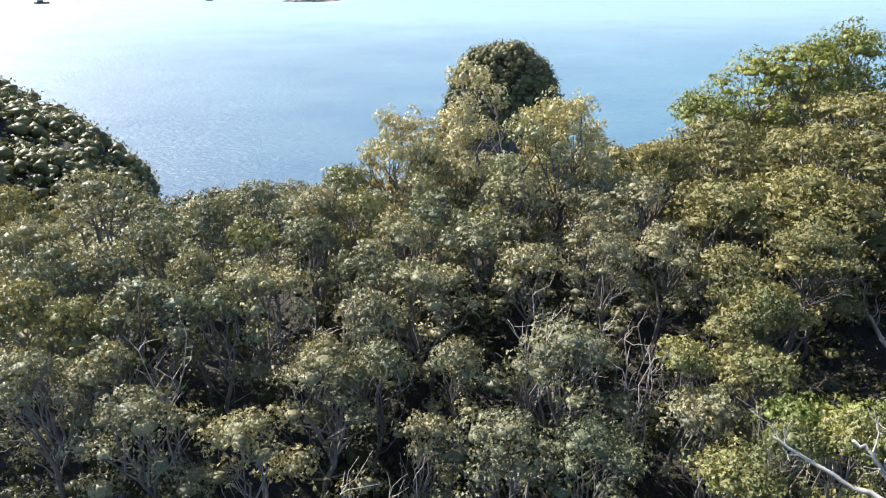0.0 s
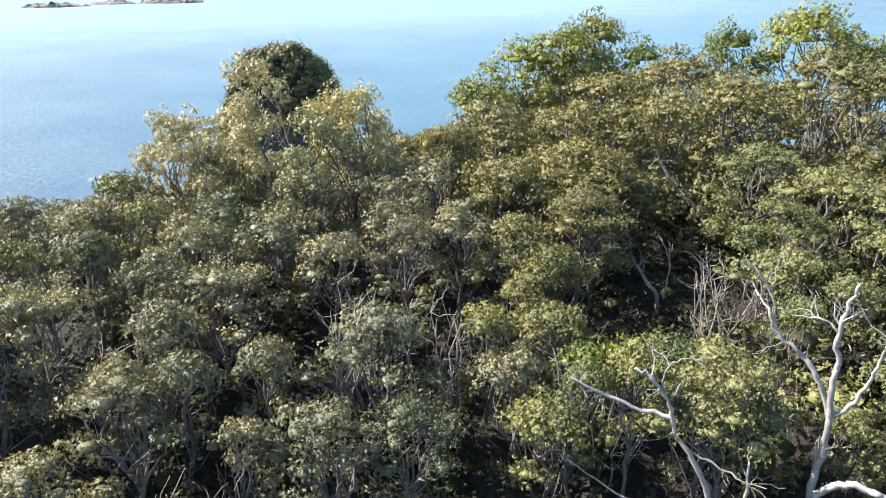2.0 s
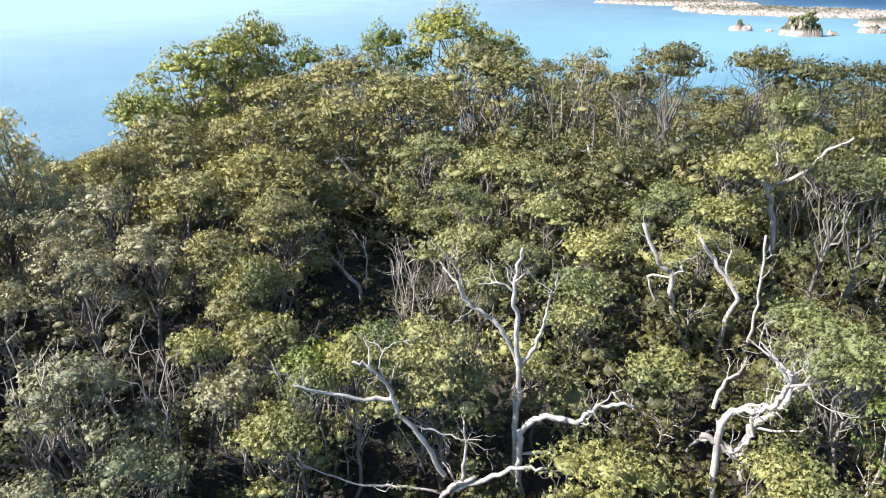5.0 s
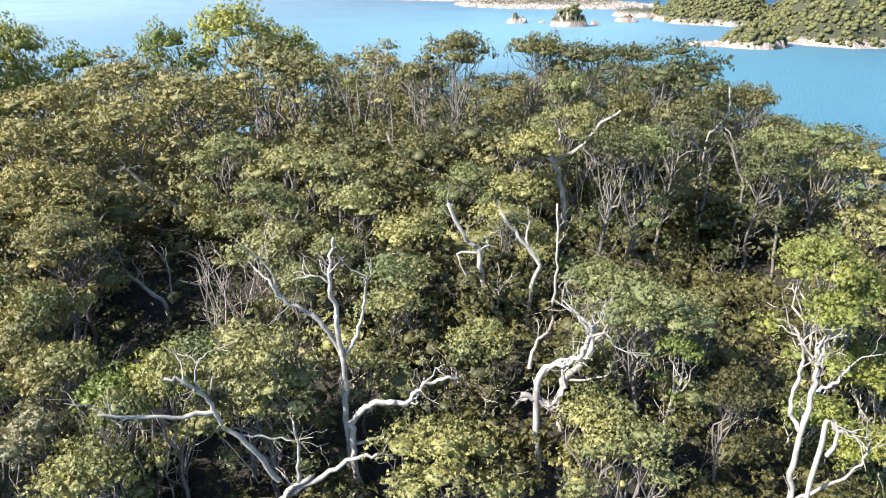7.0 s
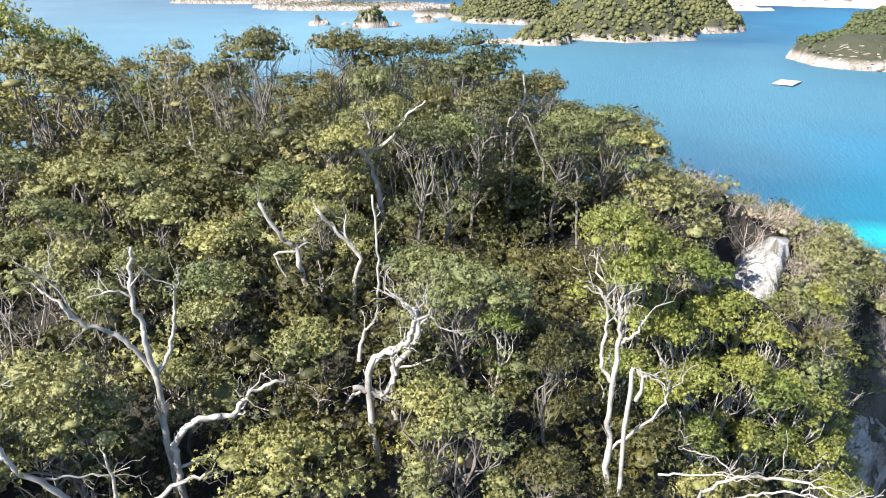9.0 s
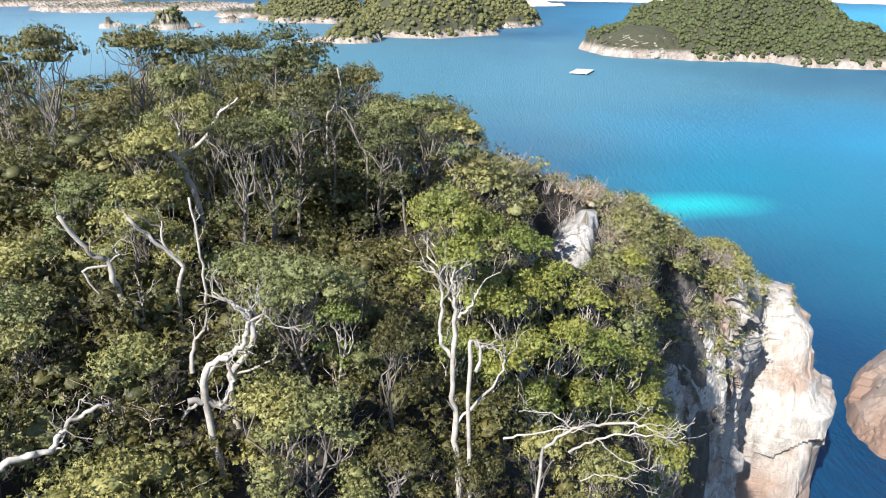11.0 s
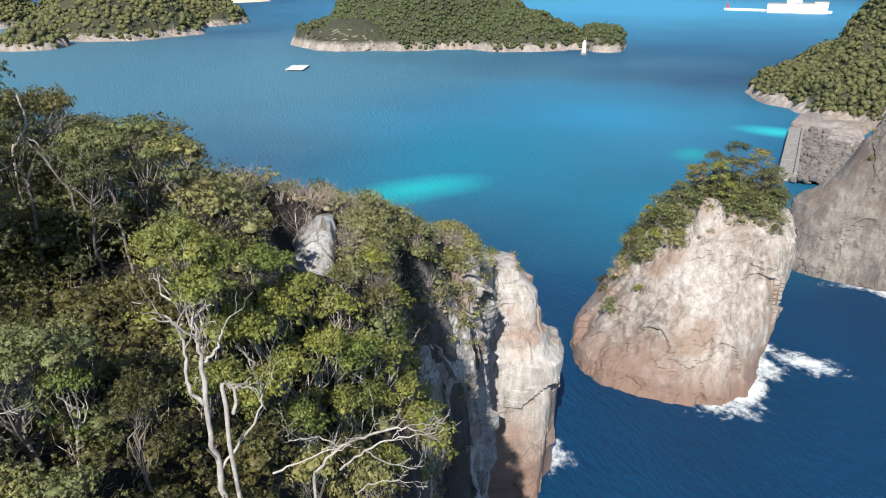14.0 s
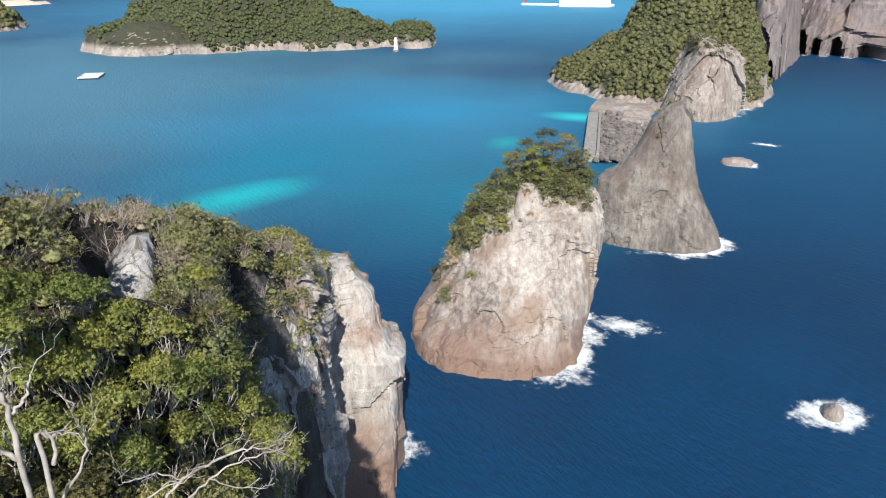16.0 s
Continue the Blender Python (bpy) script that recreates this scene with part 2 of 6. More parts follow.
def sea_material():
    m, nt, b = material("sea_water")
    geo = nt.nodes.new("ShaderNodeNewGeometry")
    pos = geo.outputs["Position"]
    big = noise_tex(nt, 0.012, 4.0, 0.55, pos)
    sep = nt.nodes.new("ShaderNodeSeparateXYZ")
    nt.links.new(pos, sep.inputs[0])

    def spot(x, y, rx, ry, turn, soft, wob):
        """1 inside a wobbling oval of the sea, 0 outside."""
        mp = nt.nodes.new("ShaderNodeMapping")
        mp.vector_type = 'TEXTURE'
        mp.inputs["Location"].default_value = (x, y, 0)
        mp.inputs["Rotation"].default_value = (0, 0, radians(turn))
        mp.inputs["Scale"].default_value = (rx, ry, 1)
        nt.links.new(pos, mp.inputs[0])
        ln = nt.nodes.new("ShaderNodeVectorMath")
        ln.operation = 'LENGTH'
        nt.links.new(mp.outputs[0], ln.inputs[0])
        d = calc(nt, 'ADD', ln.outputs["Value"], calc(nt, 'MULTIPLY_ADD', big.outputs[0], wob, -wob * 0.5))
        return ramp(nt, calc(nt, 'MULTIPLY', d, 0.5), [(0.5 - soft * 0.5, 1.0), (0.5, 0.0)]).outputs[0]

    deep = ramp(nt, big.outputs[0], [(0.35, (0.0004, 0.022, 0.06)), (0.65, (0.0004, 0.034, 0.09))]).outputs[0]
    SPOTS = [  # x, y, rx, ry, turn, softness, wobble, colour
        (190, -74, 14, 32, 8, 0.85, 0.8, (0.008, 0.3, 0.325)),
        (202, -236, 20, 12, 30, 0.8, 0.5, (0.02, 0.38, 0.40)),
        (189, -180, 8, 13, 30, 0.8, 0.7, (0.006, 0.22, 0.25)),
        (215, -100, 60, 85, 20, 0.95, 0.5, (0.006, 0.135, 0.215)),
        (150, -130, 60, 75, 20, 0.95, 0.5, (0.004, 0.11, 0.185)),
        (250, -190, 125, 150, -30, 0.95, 0.8, (0.014, 0.162, 0.285)),
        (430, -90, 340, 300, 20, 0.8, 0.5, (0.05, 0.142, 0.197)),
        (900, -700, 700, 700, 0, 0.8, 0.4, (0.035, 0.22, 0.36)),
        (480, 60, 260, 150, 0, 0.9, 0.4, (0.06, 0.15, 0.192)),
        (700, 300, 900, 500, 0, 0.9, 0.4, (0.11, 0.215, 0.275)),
        # pale sky reflection of the far open sea, put into the water's colour
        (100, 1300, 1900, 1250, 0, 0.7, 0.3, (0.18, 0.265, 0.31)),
        (139, -310, 150, 190, 0, 0.9, 0.5, (0.004, 0.062, 0.128)),
    ]
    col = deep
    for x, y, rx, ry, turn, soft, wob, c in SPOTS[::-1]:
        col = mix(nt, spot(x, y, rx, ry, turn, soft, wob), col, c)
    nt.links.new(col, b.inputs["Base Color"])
    b.inputs["Roughness"].default_value = 0.55
    b.inputs["IOR"].default_value = 1.33
    mp = nt.nodes.new("ShaderNodeMapping")
    mp.inputs["Rotation"].default_value = (0, 0, 0.5)
    mp.inputs["Scale"].default_value = (1.0, 2.2, 1.0)
    nt.links.new(pos, mp.inputs[0])
    w1 = noise_tex(nt, 0.3, 5.0, 0.6, mp.outputs[0])
    w2 = noise_tex(nt, 0.03, 3.0, 0.5, mp.outputs[0])
    w3 = noise_tex(nt, 0.5, 3.0, 0.6, mp.outputs[0])
    h = calc(nt, 'MULTIPLY_ADD', w2.outputs[0], 1.2, calc(nt, 'MULTIPLY_ADD', w3.outputs[0], 0.5, w1.outputs[0]))
    bump(nt, h, 0.8, 0.8, b)
    return m


SEA = sea_material()


def foam_material():
    m, nt, b = material("sea_foam")
    geo = nt.nodes.new("ShaderNodeNewGeometry")
    att = nt.nodes.new("ShaderNodeAttribute")
    att.attribute_name = "thick"
    n = noise_tex(nt, 0.5, 8.0, 0.78, geo.outputs["Position"])
    n2 = noise_tex(nt, 0.16, 4.0, 0.6, geo.outputs["Position"])
    f = calc(nt, 'MULTIPLY_ADD', att.outputs["Fac"], 0.42, calc(nt, 'MULTIPLY_ADD', n2.outputs[0], 0.4, calc(nt, 'MULTIPLY', n.outputs[0], 0.75)))
    a = ramp(nt, f, [(0.76, 0.0), (1.0, 0.9)]).outputs[0]
    b.inputs["Base Color"].default_value = (0.8, 0.84, 0.85, 1)
    b.inputs["Roughness"].default_value = 0.7
    nt.links.new(a, b.inputs["Alpha"])
    return m


FOAM = foam_material()


# ---- geometry helpers ----
class Geo:
    """Gathers vertices and faces for one mesh."""

    def __init__(self):
        self.v, self.f, self.n, self.nr, self.soft = [], [], 0, [], False

    def add(self, v, f, normals=None):
        """Without normals the faces keep their own."""
        v, f = np.asarray(v, float), np.asarray(f, int)
        self.v.append(v)
        self.nr.append(np.zeros_like(v) if normals is None else normals)
        self.soft |= normals is not None
        self.f.extend((f + self.n).tolist())
        self.n += len(v)

    def mesh(self, name, mat, smooth=False):
        me = bpy.data.meshes.new(name)
        me.from_pydata(np.concatenate(self.v).tolist(), [], self.f)
        me.materials.append(mat)
        if smooth:
            me.polygons.foreach_set("use_smooth", np.ones(len(me.polygons), bool))
        me.update()
        if self.soft:
            me.normals_split_custom_set_from_vertices(np.concatenate(self.nr).tolist())
        return me

    def part(self, name, mat, parent=None, label="", smooth=False):
        ob = new(name, self.mesh(name, mat, smooth))
        ob.parent = parent
        return tagged(ob, label) if label else ob


def unit(v):
    return v / np.maximum(np.linalg.norm(v, axis=-1, keepdims=True), 1e-9)


def tube(geo, pts, rad, sides=6):
    """A tapered limb through pts."""
    pts = np.asarray(pts, float)
    t = unit(np.gradient(pts, axis=0))
    ref = np.array([0.3, 1.0, 0.2]) if abs(t[:, 1]).mean() < 0.8 else np.array([1.0, 0.2, 0.1])
    a = unit(np.cross(t, ref))
    b = np.cross(t, a)
    ang = np.arange(sides) * 2 * np.pi / sides
    rad = np.asarray(rad, float)[:, None, None]
    v = pts[:, None] + rad * (np.cos(ang)[None, :, None] * a[:, None] + np.sin(ang)[None, :, None] * b[:, None])
    k = len(pts)
    i, j = np.meshgrid(np.arange(k - 1), np.arange(sides), indexing='ij')
    f = np.stack([i * sides + j, i * sides + (j + 1) % sides, (i + 1) * sides + (j + 1) % sides, (i + 1) * sides + j], -1).reshape(-1, 4)
    geo.add(v.reshape(-1, 3), f)


def limb(rng, a, b, r0, r1, bend=0.18, k=6):
    """Points and radii of a crooked limb from a to b."""
    a, b = np.asarray(a, float), np.asarray(b, float)
    s = np.linspace(0, 1, k)[:, None]
    p = a + (b - a) * s
    size = np.linalg.norm(b - a)
    w = np.cumsum(rng.normal(0, 1, (k, 3)), 0)
    w -= s * w[-1]
    p = p + w * size * bend / np.sqrt(k) * np.sin(np.pi * s) ** 0.5
    return p, r0 + (r1 - r0) * s[:, 0] ** 0.8


def ball(sub):
    bm = bmesh.new()
    bmesh.ops.create_icosphere(bm, subdivisions=sub, radius=1.0)
    v = np.array([q.co[:] for q in bm.verts])
    f = np.array([[q.index for q in p.verts] for p in bm.faces])
    bm.free()
    return v, f


BALL = {1: ball(1), 2: ball(2)}


class Lobe:
    """A leafy mass: an oval whose surface swells in many small cushions with creases between them."""

    def __init__(self, rng, c, r, flat=0.75, freq=4.6, depth=0.42):
        self.rng, self.c, self.r, self.flat, self.depth = rng, np.asarray(c, float), r, flat, depth
        self.k = unit(rng.normal(0, 1, (6, 3))) * freq * rng.uniform(0.6, 1.5, (6, 1))
        self.ph = rng.uniform(0, 6.28, 6)

    def at(self, u):
        """Distance from the middle and outward direction of the surface, for unit vectors u."""
        a = u @ self.k.T + self.ph
        n = np.sin(a).sum(1) / 2.2
        grad = (np.cos(a) @ self.k) / 2.2 * np.sign(n)[:, None] * self.depth
        rad = 0.74 + self.depth * np.minimum(abs(n), 1.0)
        grad = np.where((abs(n) > 1.0)[:, None], 0, grad)
        grad -= (grad * u).sum(1, keepdims=True) * u
        nr = unit(u * rad[:, None] - grad * 0.8)
        return rad[:, None], nr

    def core(self, geo, sub=2, shrink=0.5, floor=-1.0):
        v, f = BALL[sub]
        rad, _ = self.at(v)
        v = np.column_stack([v[:, :2], np.maximum(v[:, 2], floor)])
        geo.add(self.c + v * rad * shrink * self.r * np.array([1, 1, self.flat]), f)

    def leaves(self, geo, n, size, low=-0.45, wide=0.6, tilt=0.3, ring=6, deep=0.4, reach=1.06, pad=None):
        """About n leaves in rosettes of ring leaves each; every leaf is one pointed blade."""
        rng = self.rng
        m = max(n // ring, 3)
        u = unit(rng.normal(0, 1, (m * 2, 3)))
        u = u[u[:, 2] > low][:m]
        m = len(u)
        rad, nr = self.at(u)
        p = self.c + u * rad * self.r * (reach - deep * rng.random((m, 1)) ** 2) * np.array([1, 1, self.flat])
        ax = unit(nr + rng.normal(0, tilt, (m, 3)) + np.array([0, 0, 0.15]))
        t1 = unit(np.cross(ax, rng.normal(0, 1, (m, 3))))
        t2 = np.cross(ax, t1)
        ang = np.arange(ring) * 2 * np.pi / ring + rng.normal(0, 0.5, (m, ring))
        d = np.cos(ang)[..., None] * t1[:, None] + np.sin(ang)[..., None] * t2[:, None]
        s = np.cross(ax[:, None], d)
        l = size * rng.uniform(0.6, 1.25, (m, ring, 1))
        lift = ax[:, None] * l * rng.uniform(-0.25, 0.4, (m, ring, 1))
        b = p[:, None] + d * l * 0.18
        v = np.stack([b + s * l * wide * 0.5, b - s * l * wide * 0.5, p[:, None] + d * l * 1.1 + lift], 2)
        soft = 0.5 * ax + (0.7 * nr if pad is None else 0.45 * nr + 0.4 * pad)
        soft = unit(soft[:, None] + rng.normal(0, 0.26, (m, ring, 3)))
        geo.add(v.reshape(-1, 3), np.arange(m * ring * 3).reshape(-1, 3), np.repeat(soft.reshape(-1, 3), 3, 0))


def cushion(rng, crown, c, r, flat, clump, count, size, low=-0.05, deep=0.16, inner=0.42):
    """A rounded leafy dome built of many small tufts round a knot of inner leaves, open underneath."""
    body = Lobe(rng, c, r, flat, 3.2, 0.25)
    body.core(crown, 2 if r > 0.5 else 1, inner, -0.2)
    n = max(int(3.3 * (r / clump) ** 2 * (0.55 + 0.45 * flat) * (1 - low) / 2), 5)
    k = np.arange(n) + 0.5
    z = 1 - (1 - low) * k / n
    a = k * 2.39996 + rng.uniform(0, 6.28)
    u = np.stack([np.sqrt(1 - z * z) * np.cos(a), np.sqrt(1 - z * z) * np.sin(a), z], -1)
    u = unit(u + rng.normal(0, 0.35 * clump / r, u.shape))
    rad, nr = body.at(u)
    p = body.c + u * rad * r * (0.92 + rng.uniform(-deep, deep, (n, 1))) * np.array([1, 1, flat])
    for q, out in zip(p, nr):
        cr = clump * rng.uniform(0.5, 1.45)
        lo = Lobe(rng, q, cr, rng.uniform(0.6, 0.85), 3.0, 0.3)
        lo.leaves(crown, int(count * (cr / clump) ** 2), size, -0.35, 0.8, 0.28, 5, 0.7, 1.15, out)


def tree(name, seed, leaf, bark, height=7.0, spread=2.5, lobes=5, count=90, size=0.09, dome=1.5, fork=0.4, trunk=0.12,
         flat=0.7, bare=0, lean=0.6, loose=0.0, clump=0.36, skirt=2, share=0.50, low=-0.3, inner=0.5, veil=(0.4, 0.6, 0.55), twig=2):
    """A tree with a crooked forked trunk and a crown of rounded leafy domes."""
    rng = np.random.default_rng(seed)
    top = tagged(new(name), "", "tree")
    wood, crown = Geo(), Geo()
    forkp = np.array([rng.normal(0, lean * 0.4), rng.normal(0, lean * 0.4), height * fork])
    p, rr = limb(rng, (0, 0, -0.6), forkp, trunk * 1.25, trunk * 0.85, 0.12, 6)
    tube(wood, p, rr, 8)
    for i in range(lobes):
        ang = i * 2.4 + rng.normal(0, 0.3)
        lr = spread * share * rng.uniform(0.75, 1.2) * (5 / max(lobes, 3)) ** 0.35
        rho = max(spread - lr, 0.1) * math.sqrt((i + 0.15) / lobes) * rng.uniform(0.9, 1.25)
        fl = flat * rng.uniform(0.85, 1.2)
        cz = height - lr * fl - dome * (rho / spread) ** 2 + rng.normal(0, 0.08 * spread + loose) - 0.1
        lc = np.array([math.cos(ang) * rho, math.sin(ang) * rho, cz])
        cushion(rng, crown, lc, lr, fl, clump, count, size, low, 0.16, inner)
        foot = lc - np.array([0, 0, lr * fl * 0.3])
        start = p[-1] if i % 3 else p[-2]
        q, qr = limb(rng, start, foot, trunk * 0.55, trunk * 0.2, 0.22, 6)
        tube(wood, q, qr, 6)
        for j in range(twig):
            a2 = rng.uniform(0, 6.3)
            e = lc + np.array([math.cos(a2) * lr * 0.8, math.sin(a2) * lr * 0.8, -lr * fl * rng.uniform(-0.1, 0.3)])
            q2, q2r = limb(rng, q[-3], e, trunk * 0.22, trunk * 0.08, 0.2, 4)
            tube(wood, q2, q2r, 4)
    for i in range(skirt):
        a = i * 2.1 + rng.uniform(0, 1)
        lr = spread * rng.uniform(0.28, 0.40)
        rho = spread * veil[2] * rng.uniform(0.8, 1.15)
        lc = np.array([math.cos(a) * rho, math.sin(a) * rho, height * rng.uniform(veil[0], veil[1])])
        cushion(rng, crown, lc, lr, flat, clump, int(count * 0.8), size * 1.1, low, 0.16, inner)
        q, qr = limb(rng, p[3], lc, trunk * 0.3, trunk * 0.12, 0.2, 5)
        tube(wood, q, qr, 4)
    for i in range(bare):
        a = rng.uniform(0, 6.3)
        tip = np.array([math.cos(a), math.sin(a), 0]) * spread * rng.uniform(0.5, 1.0) + np.array([0, 0, height * rng.uniform(0.5, 0.85)])
        q, qr = limb(rng, p[3], tip, trunk * 0.28, trunk * 0.08, 0.3, 6)
        tube(wood, q, qr, 4)
        for _ in range(4):
            q2, q2r = limb(rng, q[rng.integers(2, 5)], tip + rng.normal(0, 0.2 * spread, 3), trunk * 0.12, 0.01, 0.25, 4)
            tube(wood, q2, q2r, 3)
    wood.part("trunk", bark, top, smooth=True)
    crown.part("crown", leaf, top, smooth=True)
    return top


def fade(a, b, x):
    s = np.clip((x - a) / (b - a), 0, 1)
    return s * s * (3 - 2 * s)


def rough_noise(x, y, scale, seed=0.0, octaves=4):
    """Cheap smooth noise from summed turned waves, for arrays."""
    out = np.zeros_like(x, dtype=float)
    rng = np.random.default_rng(int(seed * 97) + 5)
    amp, total = 1.0, 0.0
    for o in range(octaves):
        for k in range(3):
            a, ph = rng.uniform(0, 6.28), rng.uniform(0, 6.28, 2)
            u = (x * math.cos(a) + y * math.sin(a)) / scale * 6.28 * 2 ** o
            w = (-x * math.sin(a) + y * math.cos(a)) / scale * 6.28 * 2 ** o
            out += amp * np.sin(u + ph[0] + 1.3 * np.sin(w * 0.7 + ph[1]))
        total += 3 * amp * 0.6
        amp *= 0.5
    return out / total


def field(name, x0, x1, y0, y1, step, hfun, mat, label, kind="structure", keep=-3.0, category="", smooth=True):
    """A stretch of land as a height field; cells wholly below keep are left out."""
    xs, ys = np.arange(x0, x1 + step / 2, step), np.arange(y0, y1 + step / 2, step)
    X, Y = np.meshgrid(xs, ys, indexing='ij')
    Z = hfun(X, Y)
    ny = len(ys)
    i, j = np.meshgrid(np.arange(len(xs) - 1), np.arange(ny - 1), indexing='ij')
    q = np.stack([i * ny + j, (i + 1) * ny + j, (i + 1) * ny + j + 1, i * ny + j + 1], -1).reshape(-1, 4)
    zf = Z.reshape(-1)
    q = q[zf[q].max(1) > keep]
    used, inv = np.unique(q, return_inverse=True)
    v = np.stack([X.reshape(-1), Y.reshape(-1), zf], -1)[used]
    g = Geo()
    g.add(v, inv.reshape(-1, 4))
    ob = g.part(name, mat, smooth=smooth)
    return tagged(ob, label, category, kind=kind)


def loft(name, levels, mat, label, around=96, rings=60, power=2.6, rough=0.8, seed=0, category="rock", grain=1.0, caves=(), skew=0.0, soft=False, chip=1.0):
    """A sea cliff or stack: outlines at several heights (z, left and right bearing, near and far distance), with ledges and cracks."""
    lv = np.array(levels, float)
    zs = np.linspace(lv[0, 0], lv[-1, 0], rings)
    cur = np.stack([np.interp(zs, lv[:, 0], lv[:, k]) for k in range(1, 5)], -1)
    th = np.arange(around) * 2 * np.pi / around
    c, s = np.cos(th), np.sin(th)
    e = 2.0 / power
    cx, sx = np.sign(c) * abs(c) ** e, np.sign(s) * abs(s) ** e
    az = np.radians((cur[:, 0:1] + cur[:, 1:2]) / 2 + (cur[:, 1:2] - cur[:, 0:1]) / 2 * cx)
    r = (cur[:, 2:3] + cur[:, 3:4]) / 2 + (cur[:, 3:4] - cur[:, 2:3]) / 2 * sx + skew * cx * (cur[:, 1:2] - cur[:, 0:1]) / (cur[0, 1] - cur[0, 0])
    v = np.stack([r * np.sin(az), r * np.cos(az), np.repeat(zs[:, None], around, 1)], -1)
    mid = v.mean(1, keepdims=True)
    out = unit((v - mid) * np.array([1, 1, 0]))
    away = unit(mid * np.array([1, 1, 0]))
    for i in range(rings):
        for j in range(around):
            p = Vector(v[i, j])
            q = Vector((p.x * 0.16 + p.z * 0.06 + seed, p.y * 0.16 - p.z * 0.05, p.z * 0.07)) / grain
            d = noise.fractal(q, 0.9, 2.1, 4) * 0.45
            for size, share in ((0.11, 1.0), (0.3, 0.5 * chip), (0.8, 0.16 * chip)):
                k = size / grain
                w = Vector((p.x * k + p.z * k * 0.2 + seed * 3.1, p.y * k - p.z * k * 0.12, p.z * k * 0.3))
                w += noise.noise_vector(w * 1.7) * 0.25
                f = noise.voronoi(w)[1][0]
                tilt = noise.cell_vector(f * 37.3) - Vector((0.5, 0.5, 0.5))
                d += share * (1.1 * (w - f).dot(tilt) + 0.7 * tilt.x)
            v[i, j] += out[i, j] * rough * d
            v[i, j, 2] += rough * 0.25 * noise.noise(q * 3.1)
            for caz, cz, cw, cd in caves:
                a = math.degrees(math.atan2(v[i, j, 0], v[i, j, 1])) % 360
                e = ((a - caz) / cw) ** 2 + (max(p.z, 0) / cz) ** 2
                if e < 1 and (v[i, j] - mid[i, 0]).dot(away[i, 0]) < 0:
                    v[i, j] += away[i, 0] * cd * min(1, (1 - e) * 4)
    g = Geo()
    i, j = np.meshgrid(np.arange(rings - 1), np.arange(around), indexing='ij')
    f = np.stack([i * around + j, i * around + (j + 1) % around, (i + 1) * around + (j + 1) % around, (i + 1) * around + j], -1).reshape(-1, 4)
    g.add(v.reshape(-1, 3), f)
    cap = np.vstack([v[-1], v[-1].mean(0, keepdims=True) + np.array([[0, 0, 0.4]])])
    g.add(cap, np.zeros((0, 4), int))
    k = g.n - 1
    base = (rings - 1) * around
    g.f.extend([[base + j, base + (j + 1) % around, k] for j in range(around)])
    ob = g.part(name, mat, smooth=soft)
    return tagged(ob, label, category), v


def foam_ring(v, width, label, arc=None, thick=1.0, seed=0):
    """Broken surf round the foot of a rock whose rings are v."""
    z = v[:, :, 2].mean(1)
    ring = v[np.argmin(abs(z))][:, :2]
    mid = ring.mean(0)
    out = unit(ring - mid)
    m = len(ring)
    w = width * (0.55 + 0.9 * abs(rough_noise(ring[:, 0], ring[:, 1], 14.0, seed)))[:, None]
    rows = [ring - out * 1.0, ring + out * w * 0.35, ring + out * w * 0.7, ring + out * w]
    tk = [1.0, 0.8, 0.4, 0.0]
    V = np.concatenate([np.column_stack([q, np.full(m, 0.06)]) for q in rows])
    ang = np.degrees(np.arctan2(out[:, 0], out[:, 1])) % 360
    side = np.ones(m)
    if arc:
        d = abs((ang - arc[0] + 180) % 360 - 180)
        side = np.clip(1.3 - d / arc[1], 0, 1)
    T = np.concatenate([t * side * thick for t in tk])
    i, j = np.meshgrid(np.arange(3), np.arange(m), indexing='ij')
    f = np.stack([i * m + j, i * m + (j + 1) % m, (i + 1) * m + (j + 1) % m, (i + 1) * m + j], -1).reshape(-1, 4)
    g = Geo()
    g.add(V, f)
    ob = g.part("surf", FOAM)
    at = ob.data.attributes.new("thick", 'FLOAT', 'POINT')
    at.data.foreach_set("value", T)
    return tagged(ob, label, "foam", kind="stuff")


def foam_patch(x, y, rx, ry, turn, label, thick=0.9):
    rings, m = 6, 24
    V, T = [], []
    for i in range(rings + 1):
        s = i / rings
        for j in range(m):
            a = j * 2 * math.pi / m
            px, py = math.cos(a) * rx * s, math.sin(a) * ry * s
            c, d = math.cos(radians(turn)), math.sin(radians(turn))
            V.append((x + px * c - py * d, y + px * d + py * c, 0.07))
            T.append(thick * (1 - s))
    i, j = np.meshgrid(np.arange(rings), np.arange(m), indexing='ij')
    f = np.stack([i * m + j, i * m + (j + 1) % m, (i + 1) * m + (j + 1) % m, (i + 1) * m + j], -1).reshape(-1, 4)
    g = Geo()
    g.add(V, f)
    ob = g.part("surf", FOAM)
    at = ob.data.attributes.new("thick", 'FLOAT', 'POINT')
    at.data.foreach_set("value", np.array(T))
    return tagged(ob, label, "foam", kind="stuff")


def polar(x, y):
    return np.degrees(np.arctan2(x, y)), np.hypot(x, y)


